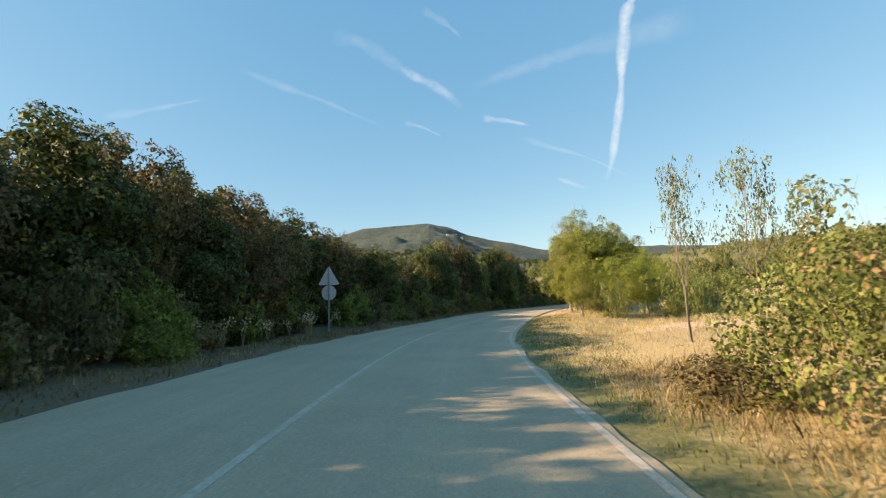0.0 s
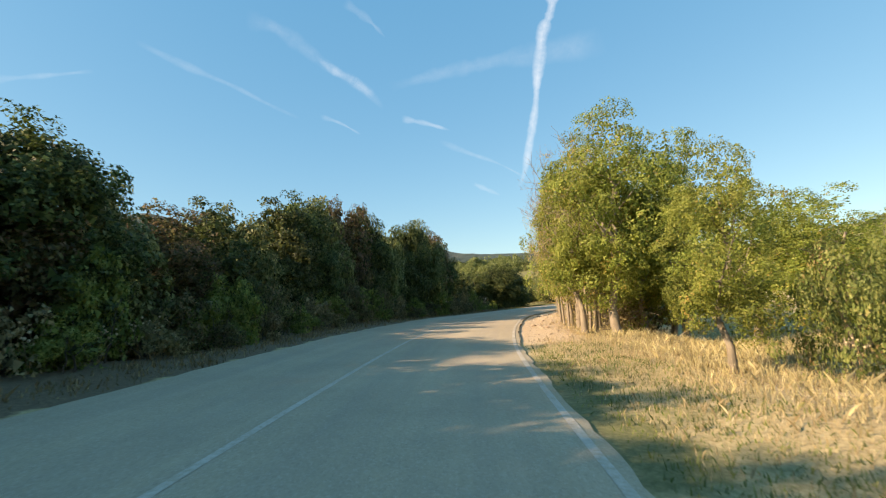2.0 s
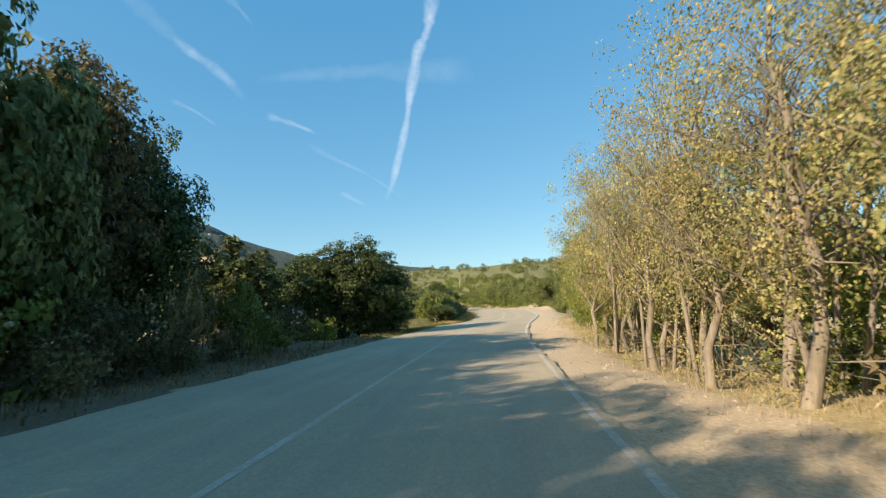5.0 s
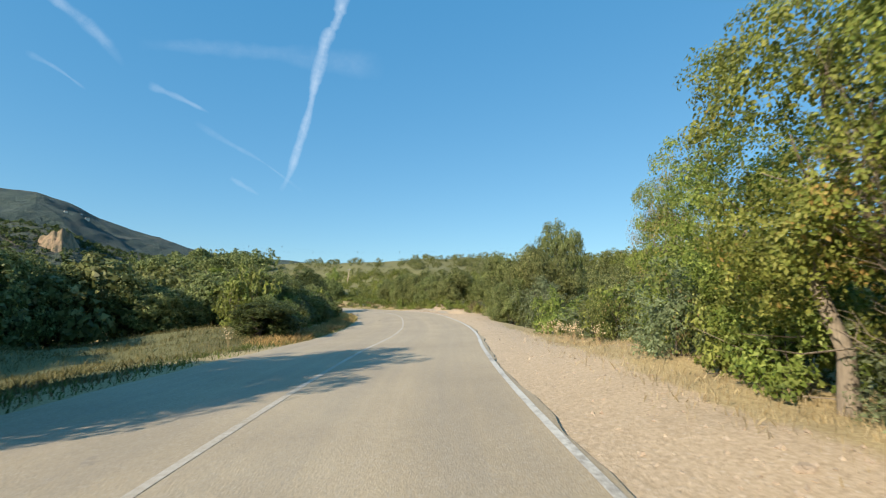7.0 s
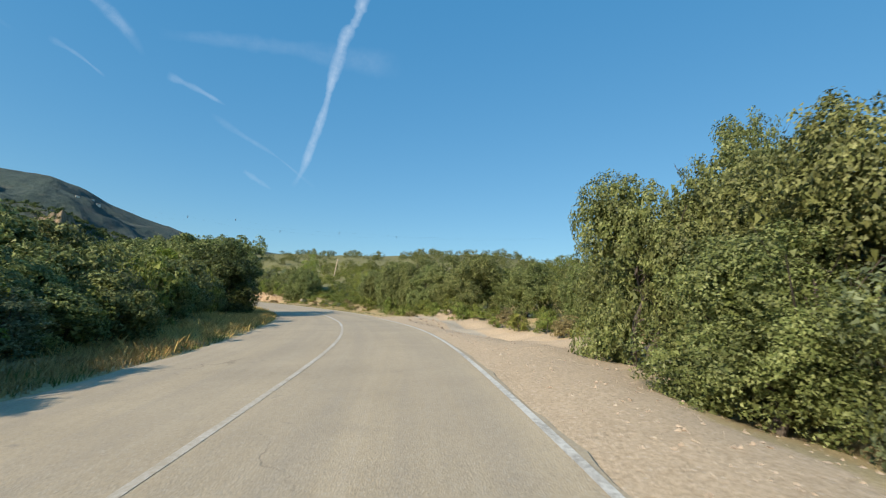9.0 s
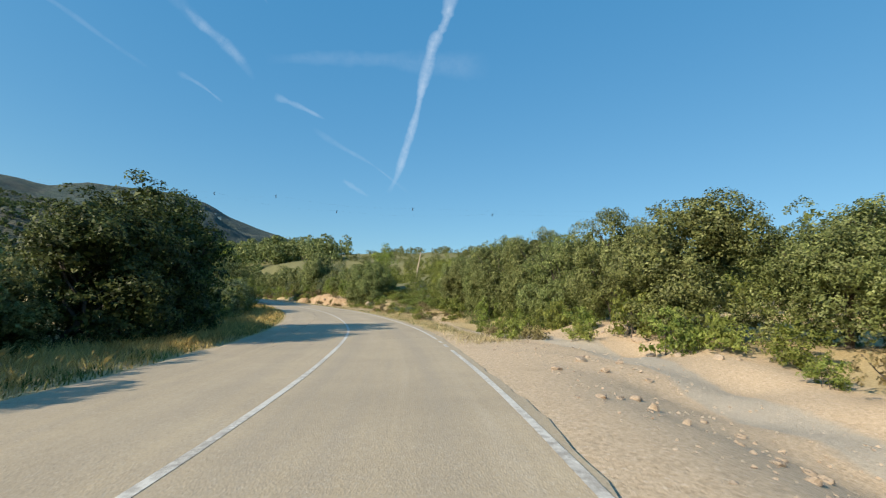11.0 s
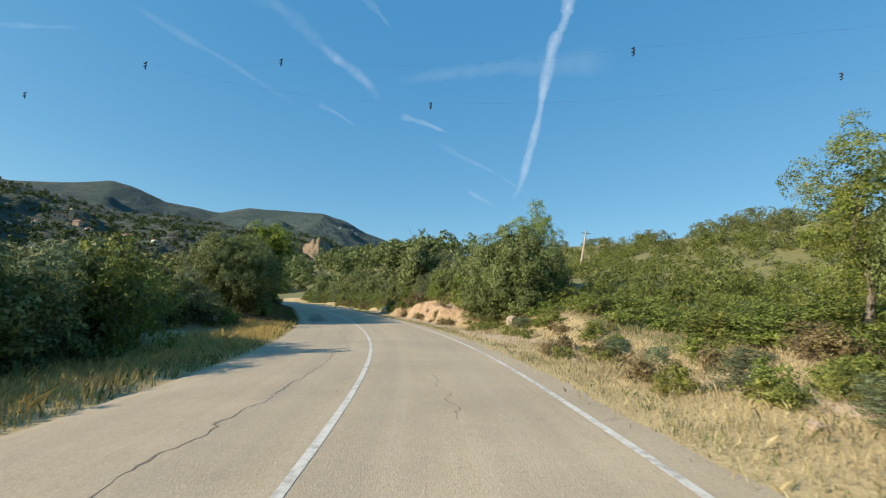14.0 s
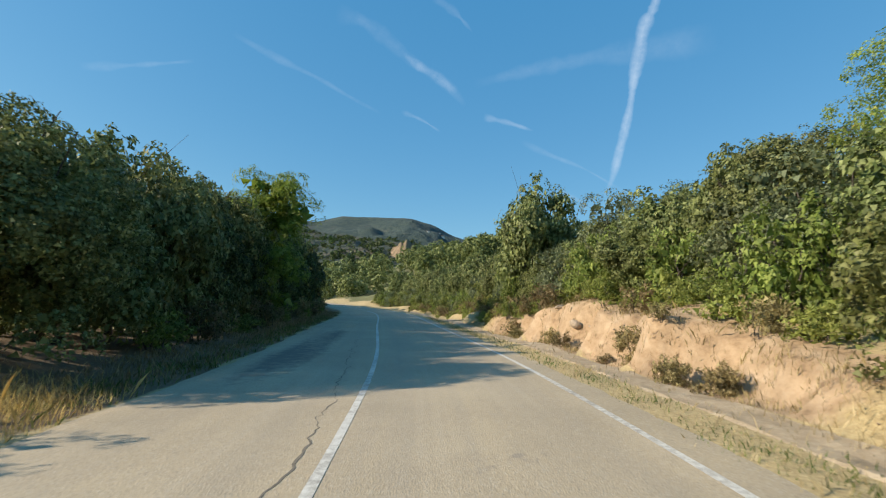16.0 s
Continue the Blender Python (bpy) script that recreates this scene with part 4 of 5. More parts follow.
for s, d, h in ((154, 10.6, 1.7), (157, 10.0, 1.2), (160, 10.2, 1.5), (162.8, 7.4, 0.7), (165, 10.2, 1.5), (169, 10.0, 1.7), (173, 9.0, 1.5), (151.5, 10.4, 1.5)):
    plant(f"shrub{int(s) % 3}", s, d, h)

for key, s, d, h, w in (("broom1", 157.6, 7.1, 0.95, 1.7), ("heath1", 156.3, 7.7, 0.7, 1.4), ("shrub1", 160.2, 8.8, 1.0, 1.9), ("broom0", 154.2, 8.6, 0.7, 1.5), ("heath0", 158.8, 6.6, 0.5, 1.1)):
    plant(key, s, d, h, w)
for i, s in enumerate((91.0, 92.6, 94.4, 96.2, 98.0)):
    plant(("shrub1", "olive0", "shrub0")[i % 3], s, 7.3 + 0.3 * (i % 2), 1.3 + 0.15 * i, 2.2)

# last bend
for i, s in enumerate(np.arange(163.5, 201, 1.75)):
    h = float(np.interp(s, [163, 168, 172, 177, 183, 188, 201], [2.2, 1.8, 2.0, 2.5, 3.0, 3.2, 2.8])) * (0.92 + 0.16 * rng.random())
    plant(("olive1", "scrub0", "shrub1", "oak2", "olive0", "scrub1")[i % 6], s, -7.7 - 0.5 * rng.random() - 1.9 * float(step(s, 188.5, 191)), h * (1 - 0.25 * float(step(s, 188.5, 191))), 3.5)
    plant(("oak0", "scrub0", "olive0")[i % 3], s + 0.8, -11.6 - rng.random(), h + 0.2 - 0.8 * float(step(s, 186, 190)), 4.2)
plant("sapling0", 186.4, -6.4, 3.4, 2.8)
plant("sapling0", 189.0, -7.2, 2.7, 2.2, 2.0)
plant("round0", 205.0, -7.8, 4.9, 6.2, 2.0)
plant("shrub1", 200.6, -7.4, 1.3, 2.6)
plant("olive0", 199.6, -8.8, 3.0, 3.6)
for i, s in enumerate(np.arange(208, 285, 2.8)):
    plant((f"oak{i % 4}" if i % 2 == 0 or s < 211 else f"dark{i % 3}") if s < 236 else f"back{i % 2}", s, -7.6 - 0.6 * rng.random(), 5.0 + 1.3 * step(s, 207, 222) + 0.6 * rng.random(), 4.9)
    plant(("shrub0", "drybush0", "heath0")[i % 3], s + 1.2, -5.6 - 0.4 * rng.random(), 0.9 + 0.7 * rng.random(), 2.0)
for s, d, h, w in ((194.6, 8.9, 0.9, 2.6), (192.6, 10.0, 0.9, 2.6), (196.0, 11.0, 1.3, 3.2), (190.5, 11.2, 1.0, 2.8), (187.6, 10.4, 0.9, 2.6), (185.0, 9.8, 0.8, 2.4), (201.6, 12.4, 2.2, 3.8), (182.4, 9.2, 0.8, 2.2)):
    plant(f"shrub{int(s) % 3}", s, d, h, w)
for i in range(44):
    plant(("broom0", "shrub1", "broom1", "shrub2")[i % 4], 179 + 19 * rng.random(), 9.8 + 3.8 * rng.random() ** 1.3, 0.6 + 0.35 * rng.random(), 2.0 + 0.9 * rng.random())
for i, (s, d, h) in enumerate(((196.2, 6.9, 0.5), (193.4, 7.2, 0.5), (191.8, 7.8, 0.6), (190.2, 7.4, 0.4), (188.6, 7.9, 0.6), (185.8, 7.2, 0.5), (183.2, 8.0, 0.6), (180.4, 8.3, 0.7))):
    plant(("broom1", "olive0", "broom0", "heath1")[i % 4], s, d, h, 1.4)
for i in range(52):
    plant(("broom0", "broom1", "olive1", "heath0", "shrub1")[i % 5], 169 + 29 * rng.random(), 5.9 + 4.0 * rng.random(), 0.25 + 0.35 * rng.random(), 0.8 + 0.8 * rng.random())
plant("pine0", 225, -6.9, 9.0, 7.0)
plant("round0", 198.9, 8.7, 5.5, 6.0)
for s, d, h, w in ((197.0, 8.3, 2.3, 2.8), (199.2, 7.0, 2.0, 2.8), (201.0, 7.6, 2.6, 3.0), (198.2, 9.8, 3.4, 3.4)):
    plant(f"scrub{int(s) % 2}", s, d, h, w)
for i, s in enumerate(np.arange(203.5, 223, 2.2)):
    plant(("scrub0", "olive0", "oak2", "scrub1")[i % 4], s, 10.2 + 0.6 * rng.random(), 3.4 + 0.7 * rng.random(), 3.8)
plant("ash1", 181.9, 10.9, 5.0, 3.2)
plant("near1", 179.6, 11.4, 4.6, 4.4)
plant("near0", 176.9, 10.9, 4.2, 4.4)
plant("shrub1", 177.6, 9.0, 1.2, 2.2)
plant("shrub0", 175.0, 8.9, 1.2, 2.4)
plant("near0", 207.5, 11.6, 4.0, 5.0)
plant("ash0", 205.6, 12.8, 6.8, 4.6)
plant("olive0", 216.0, 10.6, 4.6, 4.4)
plant("olive1", 213.0, 11.6, 4.2, 4.4)
plant("olive1", 219.0, 11.0, 4.4, 4.2)
for i, s in enumerate(np.arange(205, 285, 2.0)):
    plant(("shrub0", "olive0", "shrub1", "oak1", "shrub2")[i % 5], s, 8.3 + 0.9 * rng.random(), 2.0 + 0.9 * rng.random(), 3.0)
plant("oak1", 224, 9.6, 7.6, 6.4)
for i, s in enumerate(np.arange(203.5, 240, 1.1)):
    plant(("broom0", "heath0", "broom1", "shrub2")[i % 4], s, 7.5 + 0.5 * rng.random(), 0.7 + 0.5 * rng.random())
for s in np.arange(232, 285, 4.2):
    plant(f"scrub{int(s) % 2}", s, 11.5 + 2 * rng.random(), 4.8 + rng.random())
for i in range(95):
    s, d = 178 + 22 * rng.random(), 13.0 + 12 * rng.random()
    plant(("broom0", "broom1", "shrub2", "broom0", "olive1", "shrub1")[i % 6], s, d, 0.6 + 0.6 * rng.random())
for i in range(40):
    s, d = 170 + 28 * rng.random(), 5.2 + 2.8 * rng.random()
    plant(("broom0", "broom1", "heath1", "shrub0")[i % 4], s, d, 0.25 + 0.35 * rng.random())
for i, s in enumerate(np.arange(215, 262, 1.0)):
    plant(("heath1", "shrub1", "drybush0", "broom0")[i % 4], s, 6.5 + 0.5 * rng.random(), 0.6 + 0.5 * rng.random())
for i in range(16):
    plant(("heath0", "heath1")[i % 2], 203 + 16 * rng.random(), 5.9 + 0.5 * rng.random(), 0.35 + 0.3 * rng.random())

# woods on the hill and in the valley
def woods(name, spots, leaf, label, size=0.6, leaves=560):
    r = np.random.default_rng(3)
    P = []
    for x, y, z, h in spots:
        w = h * (0.95 + 0.4 * r.random())
        c, rad = dome_puffs(r, w, h, 0.1, 22, h * 0.19)
        P.append(shell_leaves(np.asarray(c) + (x, y, z - 0.2), rad, leaves, size * h / 4.5, r, aspect=0.8))
    v = np.concatenate(P)
    me = mesh_of(name, v, np.arange(len(v)).reshape(-1, 3), leaf)
    return tagged(new(name, me), label, "woods", kind="stuff")


def scatter(n, s0, s1, d0, d1, h0, h1):
    r = np.random.default_rng(int(n + s0 * 7 + abs(d0) * 3))
    s, d = s0 + (s1 - s0) * r.random(n), d0 + (d1 - d0) * r.random(n)
    x, y, _ = on_road(s, d)
    S, D = road_coords(x, y)
    ok = np.abs(D) > min(abs(d0), abs(d1)) * 0.95
    x, y = x[ok], y[ok]
    return list(zip(x, y, ground_z(x, y), h0 + (h1 - h0) * r.random(len(x))))


woods("hill_woods", scatter(130, 105, 165, 24, 48, 3.2, 4.6) + scatter(120, 105, 165, 48, 80, 1.4, 2.2) + scatter(110, 215, 290, 34, 85, 1.8, 3.0) + scatter(190, 160, 215, 36, 85, 1.7, 2.7), LEAF_OAK, "holm oak woods covering the low hill", 0.23, 1400)
woods("field_woods", scatter(300, 10, 120, 42, 115, 3.4, 5.2), LEAF_OAK, "oak woods on the hill behind the open field", 0.42, 480)
woods("slope_scrub", scatter(130, 166, 200, 20, 40, 1.3, 2.4) + scatter(210, 200, 262, 14.5, 40, 1.4, 2.6) + scatter(130, 152, 180, 20, 62, 2.0, 3.2), LEAF_SHRUB, "small oaks and scrub on the slope above the road", 0.26, 900)
def thick(n, x0, x1, y0, y1, h0, h1):
    r = np.random.default_rng(n)
    x, y = x0 + (x1 - x0) * r.random(n), y0 + (y1 - y0) * r.random(n)
    return list(zip(x, y, ground_z(x, y), h0 + (h1 - h0) * r.random(n)))


woods("end_woods", thick(150, -30, 110, 292, 380, 6.0, 9.5), LEAF_OAK, "oak woods closing the view beyond the road", 0.4, 800)
woods("valley_woods", scatter(260, 96, 300, -75, -15, 3.4, 5.2) + scatter(110, 212, 296, -48, -11.5, 3.8, 5.6), LEAF_OAK, "oak scrub filling the shallow valley", 0.32, 1100)


# ---- grass and weeds ----
def grass(name, label, mat, n, s0, s1, d0, d1, h0, h1, seed, clump=1.5, width=0.014):
    """Loose blades in uneven tufts."""
    r = np.random.default_rng(seed)
    k = n // 14
    cs, cd = s0 + (s1 - s0) * r.random(k), d0 + (d1 - d0) * r.random(k)
    tall_k = (0.55 + 0.9 * r.random(k) ** 1.5)
    idx = np.repeat(np.arange(k), 14)
    s = cs[idx] + r.normal(size=len(idx)) * 0.2 * clump
    d = cd[idx] + r.normal(size=len(idx)) * 0.16 * clump
    inside = (np.abs(d) > 3.55 if d0 < 0 else d > 3.85)
    idx, s, d = idx[inside], s[inside], d[inside]
    x, y, _ = on_road(s, d)
    z = ground_z(x, y)
    h = (h0 + (h1 - h0) * r.random(len(s))) * tall_k[idx]
    a = r.random(len(s)) * 6.28
    lean = (0.15 + 0.8 * r.random(len(s)) ** 1.5) * h
    p = np.stack([x, y, z - 0.02], 1)
    side = np.stack([np.cos(a), np.sin(a), 0 * a], 1) * (width * (0.6 + 0.8 * r.random(len(s))))[:, None]
    b = a + 1.57 + r.normal(size=len(s)) * 0.6
    mid = p + np.stack([np.cos(b) * lean * 0.35, np.sin(b) * lean * 0.35, h * 0.6], 1)
    tip = p + np.stack([np.cos(b) * lean, np.sin(b) * lean, h], 1)
    v = np.stack([p - side, p + side, mid + side * 0.7, tip, mid - side * 0.7], 1).reshape(-1, 3)
    i0 = np.arange(len(s))[:, None] * 5
    me = mesh_of(name, v, (i0 + [[0, 1, 2, 3, 4]]).astype(np.int32), mat)
    return tagged(new(name, me), label, "grass", kind="stuff")


grass("dry_verge_grass", "dry brown grass along the thicket verge, darkened for its shade", GRASS_HAY, 11000, -12, 98, -5.2, -3.8, 0.06, 0.2, 1)
grass("golden_verge_grass", "golden dry grass along the roadside verge", GRASS_GOLD, 95000, 126, 204, -6.9, -3.9, 0.1, 0.36, 2, clump=2.4, width=0.0036)
grass("low_verge_grass", "low pale grass at the road edge", GRASS_GOLD, 15000, 106, 130, -5.0, -3.8, 0.08, 0.28, 12, width=0.007)
grass("shaded_verge_grass", "low dry grass toned dark for the shade of the trees", GRASS_HAY, 12000, 203, 250, -5.6, -3.8, 0.06, 0.2, 13, width=0.008)
grass("green_verge_grass", "short green grass along the road edge", GRASS_GREEN, 12000, 86, 240, -4.6, -3.6, 0.08, 0.2, 3)
grass("mown_grass", "short green and yellowish grass beside the road", GRASS_GREEN, 24000, -6, 40, 4.0, 6.2, 0.03, 0.1, 4, width=0.007)
grass("straw_verge", "tall golden straw grass beside the bend", GRASS_DRY, 40000, 20, 46, 6.6, 12.5, 0.08, 0.26, 21, clump=3.0, width=0.0042)
grass("mown_straw", "short yellowed grass among the green", GRASS_DRY, 26000, 6, 42, 4.4, 11, 0.03, 0.14, 15, width=0.006)
grass("field_grass", "tall straw-coloured grass of the open field", GRASS_DRY, 46000, 8, 60, 12.5, 32, 0.08, 0.3, 5, width=0.012)
grass("row_grass", "dry grass under the row of trees", GRASS_DRY, 30000, 28, 112, 5.7, 8.8, 0.05, 0.17, 6, clump=2.2, width=0.005)
grass("meadow_grass", "greyish dry meadow grass with shade put into its colour", GRASS_MEADOW, 40000, 88, 112, -16, -4.2, 0.06, 0.2, 7, width=0.006)
grass("bramble_foot_grass", "brown dry grass at the foot of the brambles", GRASS_HAY, 5000, 2, 10, 4.6, 6.8, 0.06, 0.26, 19, width=0.005)
grass("slope_grass", "dry straw grass on the roadside slope", GRASS_DRY, 28000, 170, 202, 5.4, 10, 0.06, 0.22, 8, clump=2.4, width=0.0055)
grass("roadside_tufts", "straw tufts between the road and the track", GRASS_DRY, 15000, 153, 186, 4.3, 5.9, 0.05, 0.18, 14, clump=2.4, width=0.0045)
grass("roadside_green", "green weeds in tufts beside the road", GRASS_GREEN, 2200, 159, 200, 4.4, 6.4, 0.05, 0.16, 18, width=0.008, clump=1.0)
grass("bank_tufts", "dry tufts on the cut bank", GRASS_HAY, 6000, 202, 228, 5.9, 7.3, 0.06, 0.24, 16, width=0.005)
grass("gutter_tufts", "thin dry grass beside the gutter", GRASS_DRY, 6000, 186, 240, 4.3, 4.9, 0.04, 0.13, 17, clump=2.2, width=0.005)
grass("slope_green", "greenish tufts beside the road", GRASS_GREEN, 5000, 160, 240, 4.25, 4.75, 0.04, 0.12, 9, clump=1.2, width=0.006)
grass("hill_grass", "greenish grass between the shrubs of the slope", GRASS_GREEN, 30000, 164, 205, 9, 26, 0.15, 0.4, 10, width=0.018)


def thistle(r, seed_mat):
    """A dead stalk with pale seed heads: stem and heads."""
    root = new("thistle")
    pieces, heads = [], []
    for _ in range(5):
        top = np.array([r.normal() * 0.16, r.normal() * 0.16, 0.55 + 0.4 * r.random()])
        pieces.append(tube([(0, 0, -0.05), top * (0.4, 0.4, 0.5), top], [0.008, 0.006, 0.003], 3))
        for _ in range(3):
            q = top + r.normal(size=3) * (0.1, 0.1, 0.06)
            pieces.append(tube([top * 0.85, q], [0.004, 0.002], 3))
            heads.append(q)
    part("stem", mesh_of("stem", *join(pieces), STALK), None, root)
    bm = bmesh.new()
    for q in heads:
        bmesh.ops.create_icosphere(bm, subdivisions=1, radius=0.022 + 0.014 * r.random(), matrix=Matrix.Translation(Vector(q)))
    tagged(part("inflorescence", bm, seed_mat, root), kind="stuff")
    return tagged(root, "dead thistle stalks with pale seed heads", "thistle", "thistles on the verge")


rt = np.random.default_rng(77)
protos = [thistle(rt, SEED) for _ in range(3)]
spots = [(20 + 20 * rt.random(), -5.6 - 0.5 * rt.random(), 1.0) for _ in range(16)] + [(2 + 16 * rt.random(), -5.5 - 0.5 * rt.random(), 1.0) for _ in range(12)]
spots += [(103 + 8 * rt.random(), 6.4 + 0.8 * rt.random(), 0.62) for _ in range(13)] + [(114.5, -5.1, 0.9), (113.9, -5.3, 0.8), (104.5, -5.0, 0.8), (36, 13, 1.1), (37, 14, 1.1), (34, 12, 1.0), (38, 15, 1.0), (33.4, 9, 0.9)]
spots += [(62 + 20 * rt.random(), -6.2, 1.7) for _ in range(6)]
for i, (s, d, k) in enumerate(spots):
    m = Matrix.LocRotScale(put_at(s, d), Euler((0, 0, rt.random() * 6.28)), (k, k, k * (0.85 + 0.3 * rt.random())))
    if i < 3:
        protos[i].matrix_basis = m
    else:
        src = protos[i % 3]
        keep = src.matrix_basis.copy()
        src.matrix_basis = Matrix.Identity(4)
        copy_thing(src, m).matrix_basis = m
        src.matrix_basis = keep

# tangle of dead twigs under the row of trees
pieces = []
for _ in range(520):
    s, d = 43 + 53 * rt.random(), 6.6 + 2.6 * rt.random()
    p = np.array(put_at(s, d, 0.05 + 0.9 * rt.random() ** 1.5))
    a = rt.random() * 6.28
    L = 0.6 + 1.2 * rt.random()
    q = p + np.array([math.cos(a) * L, math.sin(a) * L, 0.5 * rt.normal() * L])
    q[2] = max(q[2], p[2] - 0.05)
    pieces.append(tube([p, (p + q) / 2 + rt.normal(size=3) * 0.08, q], [0.014, 0.011, 0.004], 3))
tagged(new("dead_brush", mesh_of("dead_brush", *join(pieces), BARK_ASH)), "tangle of dead branches under the trees", "brush", kind="stuff")

# ---- stones ----
def stone_mesh(r):
    bm = bmesh.new()
    bmesh.ops.create_icosphere(bm, subdivisions=2, radius=1.0)
    k = r.normal(size=(5, 3))
    for v in bm.verts:
        f = 1 + 0.13 * sum(math.sin(2.2 * float(np.dot(q, v.co)) + i) for i, q in enumerate(k))
        v.co = Vector((v.co.x * f, v.co.y * f * 0.8, v.co.z * f * 0.55))
    me = bpy.data.meshes.new("stone")
    bm.to_mesh(me)
    bm.free()
    me.materials.append(STONE)
    return me


stone_meshes = [stone_mesh(rt) for _ in range(5)]
beds = [(42, 62, 4.3, 5.8, 34, 0.05, 0.13), (80, 92, 4.3, 5.6, 22, 0.04, 0.1), (139, 150, 4.9, 7.5, 30, 0.05, 0.16), (150, 158, 9.5, 11.5, 12, 0.12, 0.35), (205, 216, 6.6, 7.4, 12, 0.08, 0.25), (172, 200, 5.2, 8.5, 24, 0.05, 0.18)]
for s0, s1, d0, d1, n_st, a, b in beds:
    for _ in range(n_st):
        r0 = a + (b - a) * rt.random() ** 2
        ob = new("stone", stone_meshes[rt.integers(5)])
        ob.matrix_basis = Matrix.LocRotScale(put_at(s0 + (s1 - s0) * rt.random(), d0 + (d1 - d0) * rt.random(), r0 * 0.15), Euler((rt.normal() * 0.3, rt.normal() * 0.3, rt.random() * 6.28)), (r0, r0, r0))
        tagged(ob, "pale buff stone lying on bare ground", "stone", "stones beside the road")
ob = new("boulder", stone_meshes[0])
ob.matrix_basis = Matrix.LocRotScale(put_at(195.6, 7.4, 0.18), Euler((0.2, 0.3, 0.4)), (0.5, 0.42, 0.62))
tagged(ob, "pale boulder beside the concrete gutter", "boulder")
P = []
for s0, s1, d0, d1, n_st in ((40, 95, 4.1, 6.0, 1500), (136, 158, 4.6, 9.5, 1100), (196, 240, 5.9, 6.6, 300), (96, 136, 4.2, 8.0, 1400)):
    s, d = s0 + (s1 - s0) * rt.random(n_st), d0 + (d1 - d0) * rt.random(n_st)
    x, y, _ = on_road(s, d)
    z = ground_z(x, y)
    rad = 0.012 + 0.035 * rt.random(n_st) ** 2
    oct_v = np.array([(1, 0, 0), (0, 1, 0), (-1, 0, 0), (0, -1, 0), (0, 0, 0.7), (0, 0, -0.5)])
    P.append(np.stack([x, y, z], 1)[:, None] + (oct_v[None] + rt.normal(size=(n_st, 6, 3)) * 0.2) * rad[:, None, None])
P = np.concatenate(P)
tri = np.array([(0, 1, 4), (1, 2, 4), (2, 3, 4), (3, 0, 4), (1, 0, 5), (2, 1, 5), (3, 2, 5), (0, 3, 5)])
F = (np.arange(len(P))[:, None, None] * 6 + tri[None]).reshape(-1, 3)
tagged(new("pebbles", mesh_of("pebbles", P.reshape(-1, 3), F, STONE)), "small pebbles and broken asphalt on the shoulder", "pebbles", kind="stuff")

# concrete gutter at the foot of the bank
gs = np.arange(187.2, 262, 0.4)
g_mid = np.interp(gs, [187.2, 189, 190.3, 191.8, 195, 262], [7.0, 6.15, 5.7, 5.45, 5.4, 5.4])
gv = []
for dd, zz in ((-0.5, -0.06), (-0.38, -0.012), (-0.1, -0.015), (0.12, -0.01), (0.36, 0.0), (0.46, -0.1)):
    x, y, _ = on_road(gs, g_mid + dd + 0.03 * np.sin(gs * 2.3 + dd * 9))
    zc = ground_z(*on_road(gs, g_mid + np.clip(dd, -0.44, 0.44))[:2])
    gv.append(np.stack([x, y, zc + 0.03 + zz + 0.012 * np.sin(gs * 3.1 + 5 * dd)], 1))
gv = np.stack(gv, 1)
gi = np.arange(gv.shape[0] * 6).reshape(-1, 6)
q = np.stack([gi[:-1, :-1], gi[:-1, 1:], gi[1:, 1:], gi[1:, :-1]], -1).reshape(-1, 4)
n = Nodes("sandy_concrete")
f = n.noise(2.2, 6, 0.75)
g = n.noise(30, 4, 0.7)
n.bump(n.math("ADD", f, g), 0.6, 0.02)
CONCRETE = n.done(n.mix(n.span(g, 0.45, 0.75, 0, 0.5), n.ramp(f, [(0.3, (0.27, 0.205, 0.13)), (0.5, (0.40, 0.31, 0.205)), (0.72, (0.50, 0.41, 0.29))]), (0.26, 0.20, 0.13)), 0.95)
tagged(new("gutter", mesh_of("gutter", gv.reshape(-1, 3), q, CONCRETE)), "shallow sandy concrete gutter along the road", "gutter", kind="structure")

# ---- road sign, seen from behind ----
def plate(outline, thick, rim):
    bm = bmesh.new()
    vs = [bm.verts.new((x, 0, z)) for x, z in outline]
    f = bm.faces.new(vs)
    ex = bmesh.ops.extrude_face_region(bm, geom=[f])
    for v in ex["geom"]:
        if isinstance(v, bmesh.types.BMVert):
            v.co.y -= thick
    bmesh.ops.recalc_face_normals(bm, faces=bm.faces)
    big = max(bm.faces, key=lambda q: (round(q.calc_area(), 4), -q.calc_center_median().y))
    bmesh.ops.inset_region(bm, faces=[big], thickness=rim, depth=-0.01)
    return bm


sign = new("road_sign")
tri_out, disc = [], []
for k in range(3):
    c = math.radians(90 + 120 * k)
    for e in range(-3, 4):
        a = c + math.radians(60) * e / 3
        tri_out.append((0.53 * math.cos(c) + 0.07 * math.cos(a), 0.53 * math.sin(c) + 0.07 * math.sin(a)))
for k in range(28):
    disc.append((0.39 * math.cos(2 * math.pi * k / 28), 0.39 * math.sin(2 * math.pi * k / 28)))
post = part("post", bmesh.new(), GALV, sign)
bm = bmesh.new()
bmesh.ops.create_cube(bm, size=1, matrix=Matrix.LocRotScale((0, -0.05, 1.55), None, (0.08, 0.05, 3.5)))
bmesh.ops.bevel(bm, geom=bm.edges[:], offset=0.01, segments=2, affect="EDGES")
bm.to_mesh(post.data)
bm.free()
t_plate = part("triangle_plate", plate(tri_out, 0.025, 0.03), SIGN_BACK, sign, "grey back of a triangular plate")
t_plate.location = (0, 0.02, 2.72)
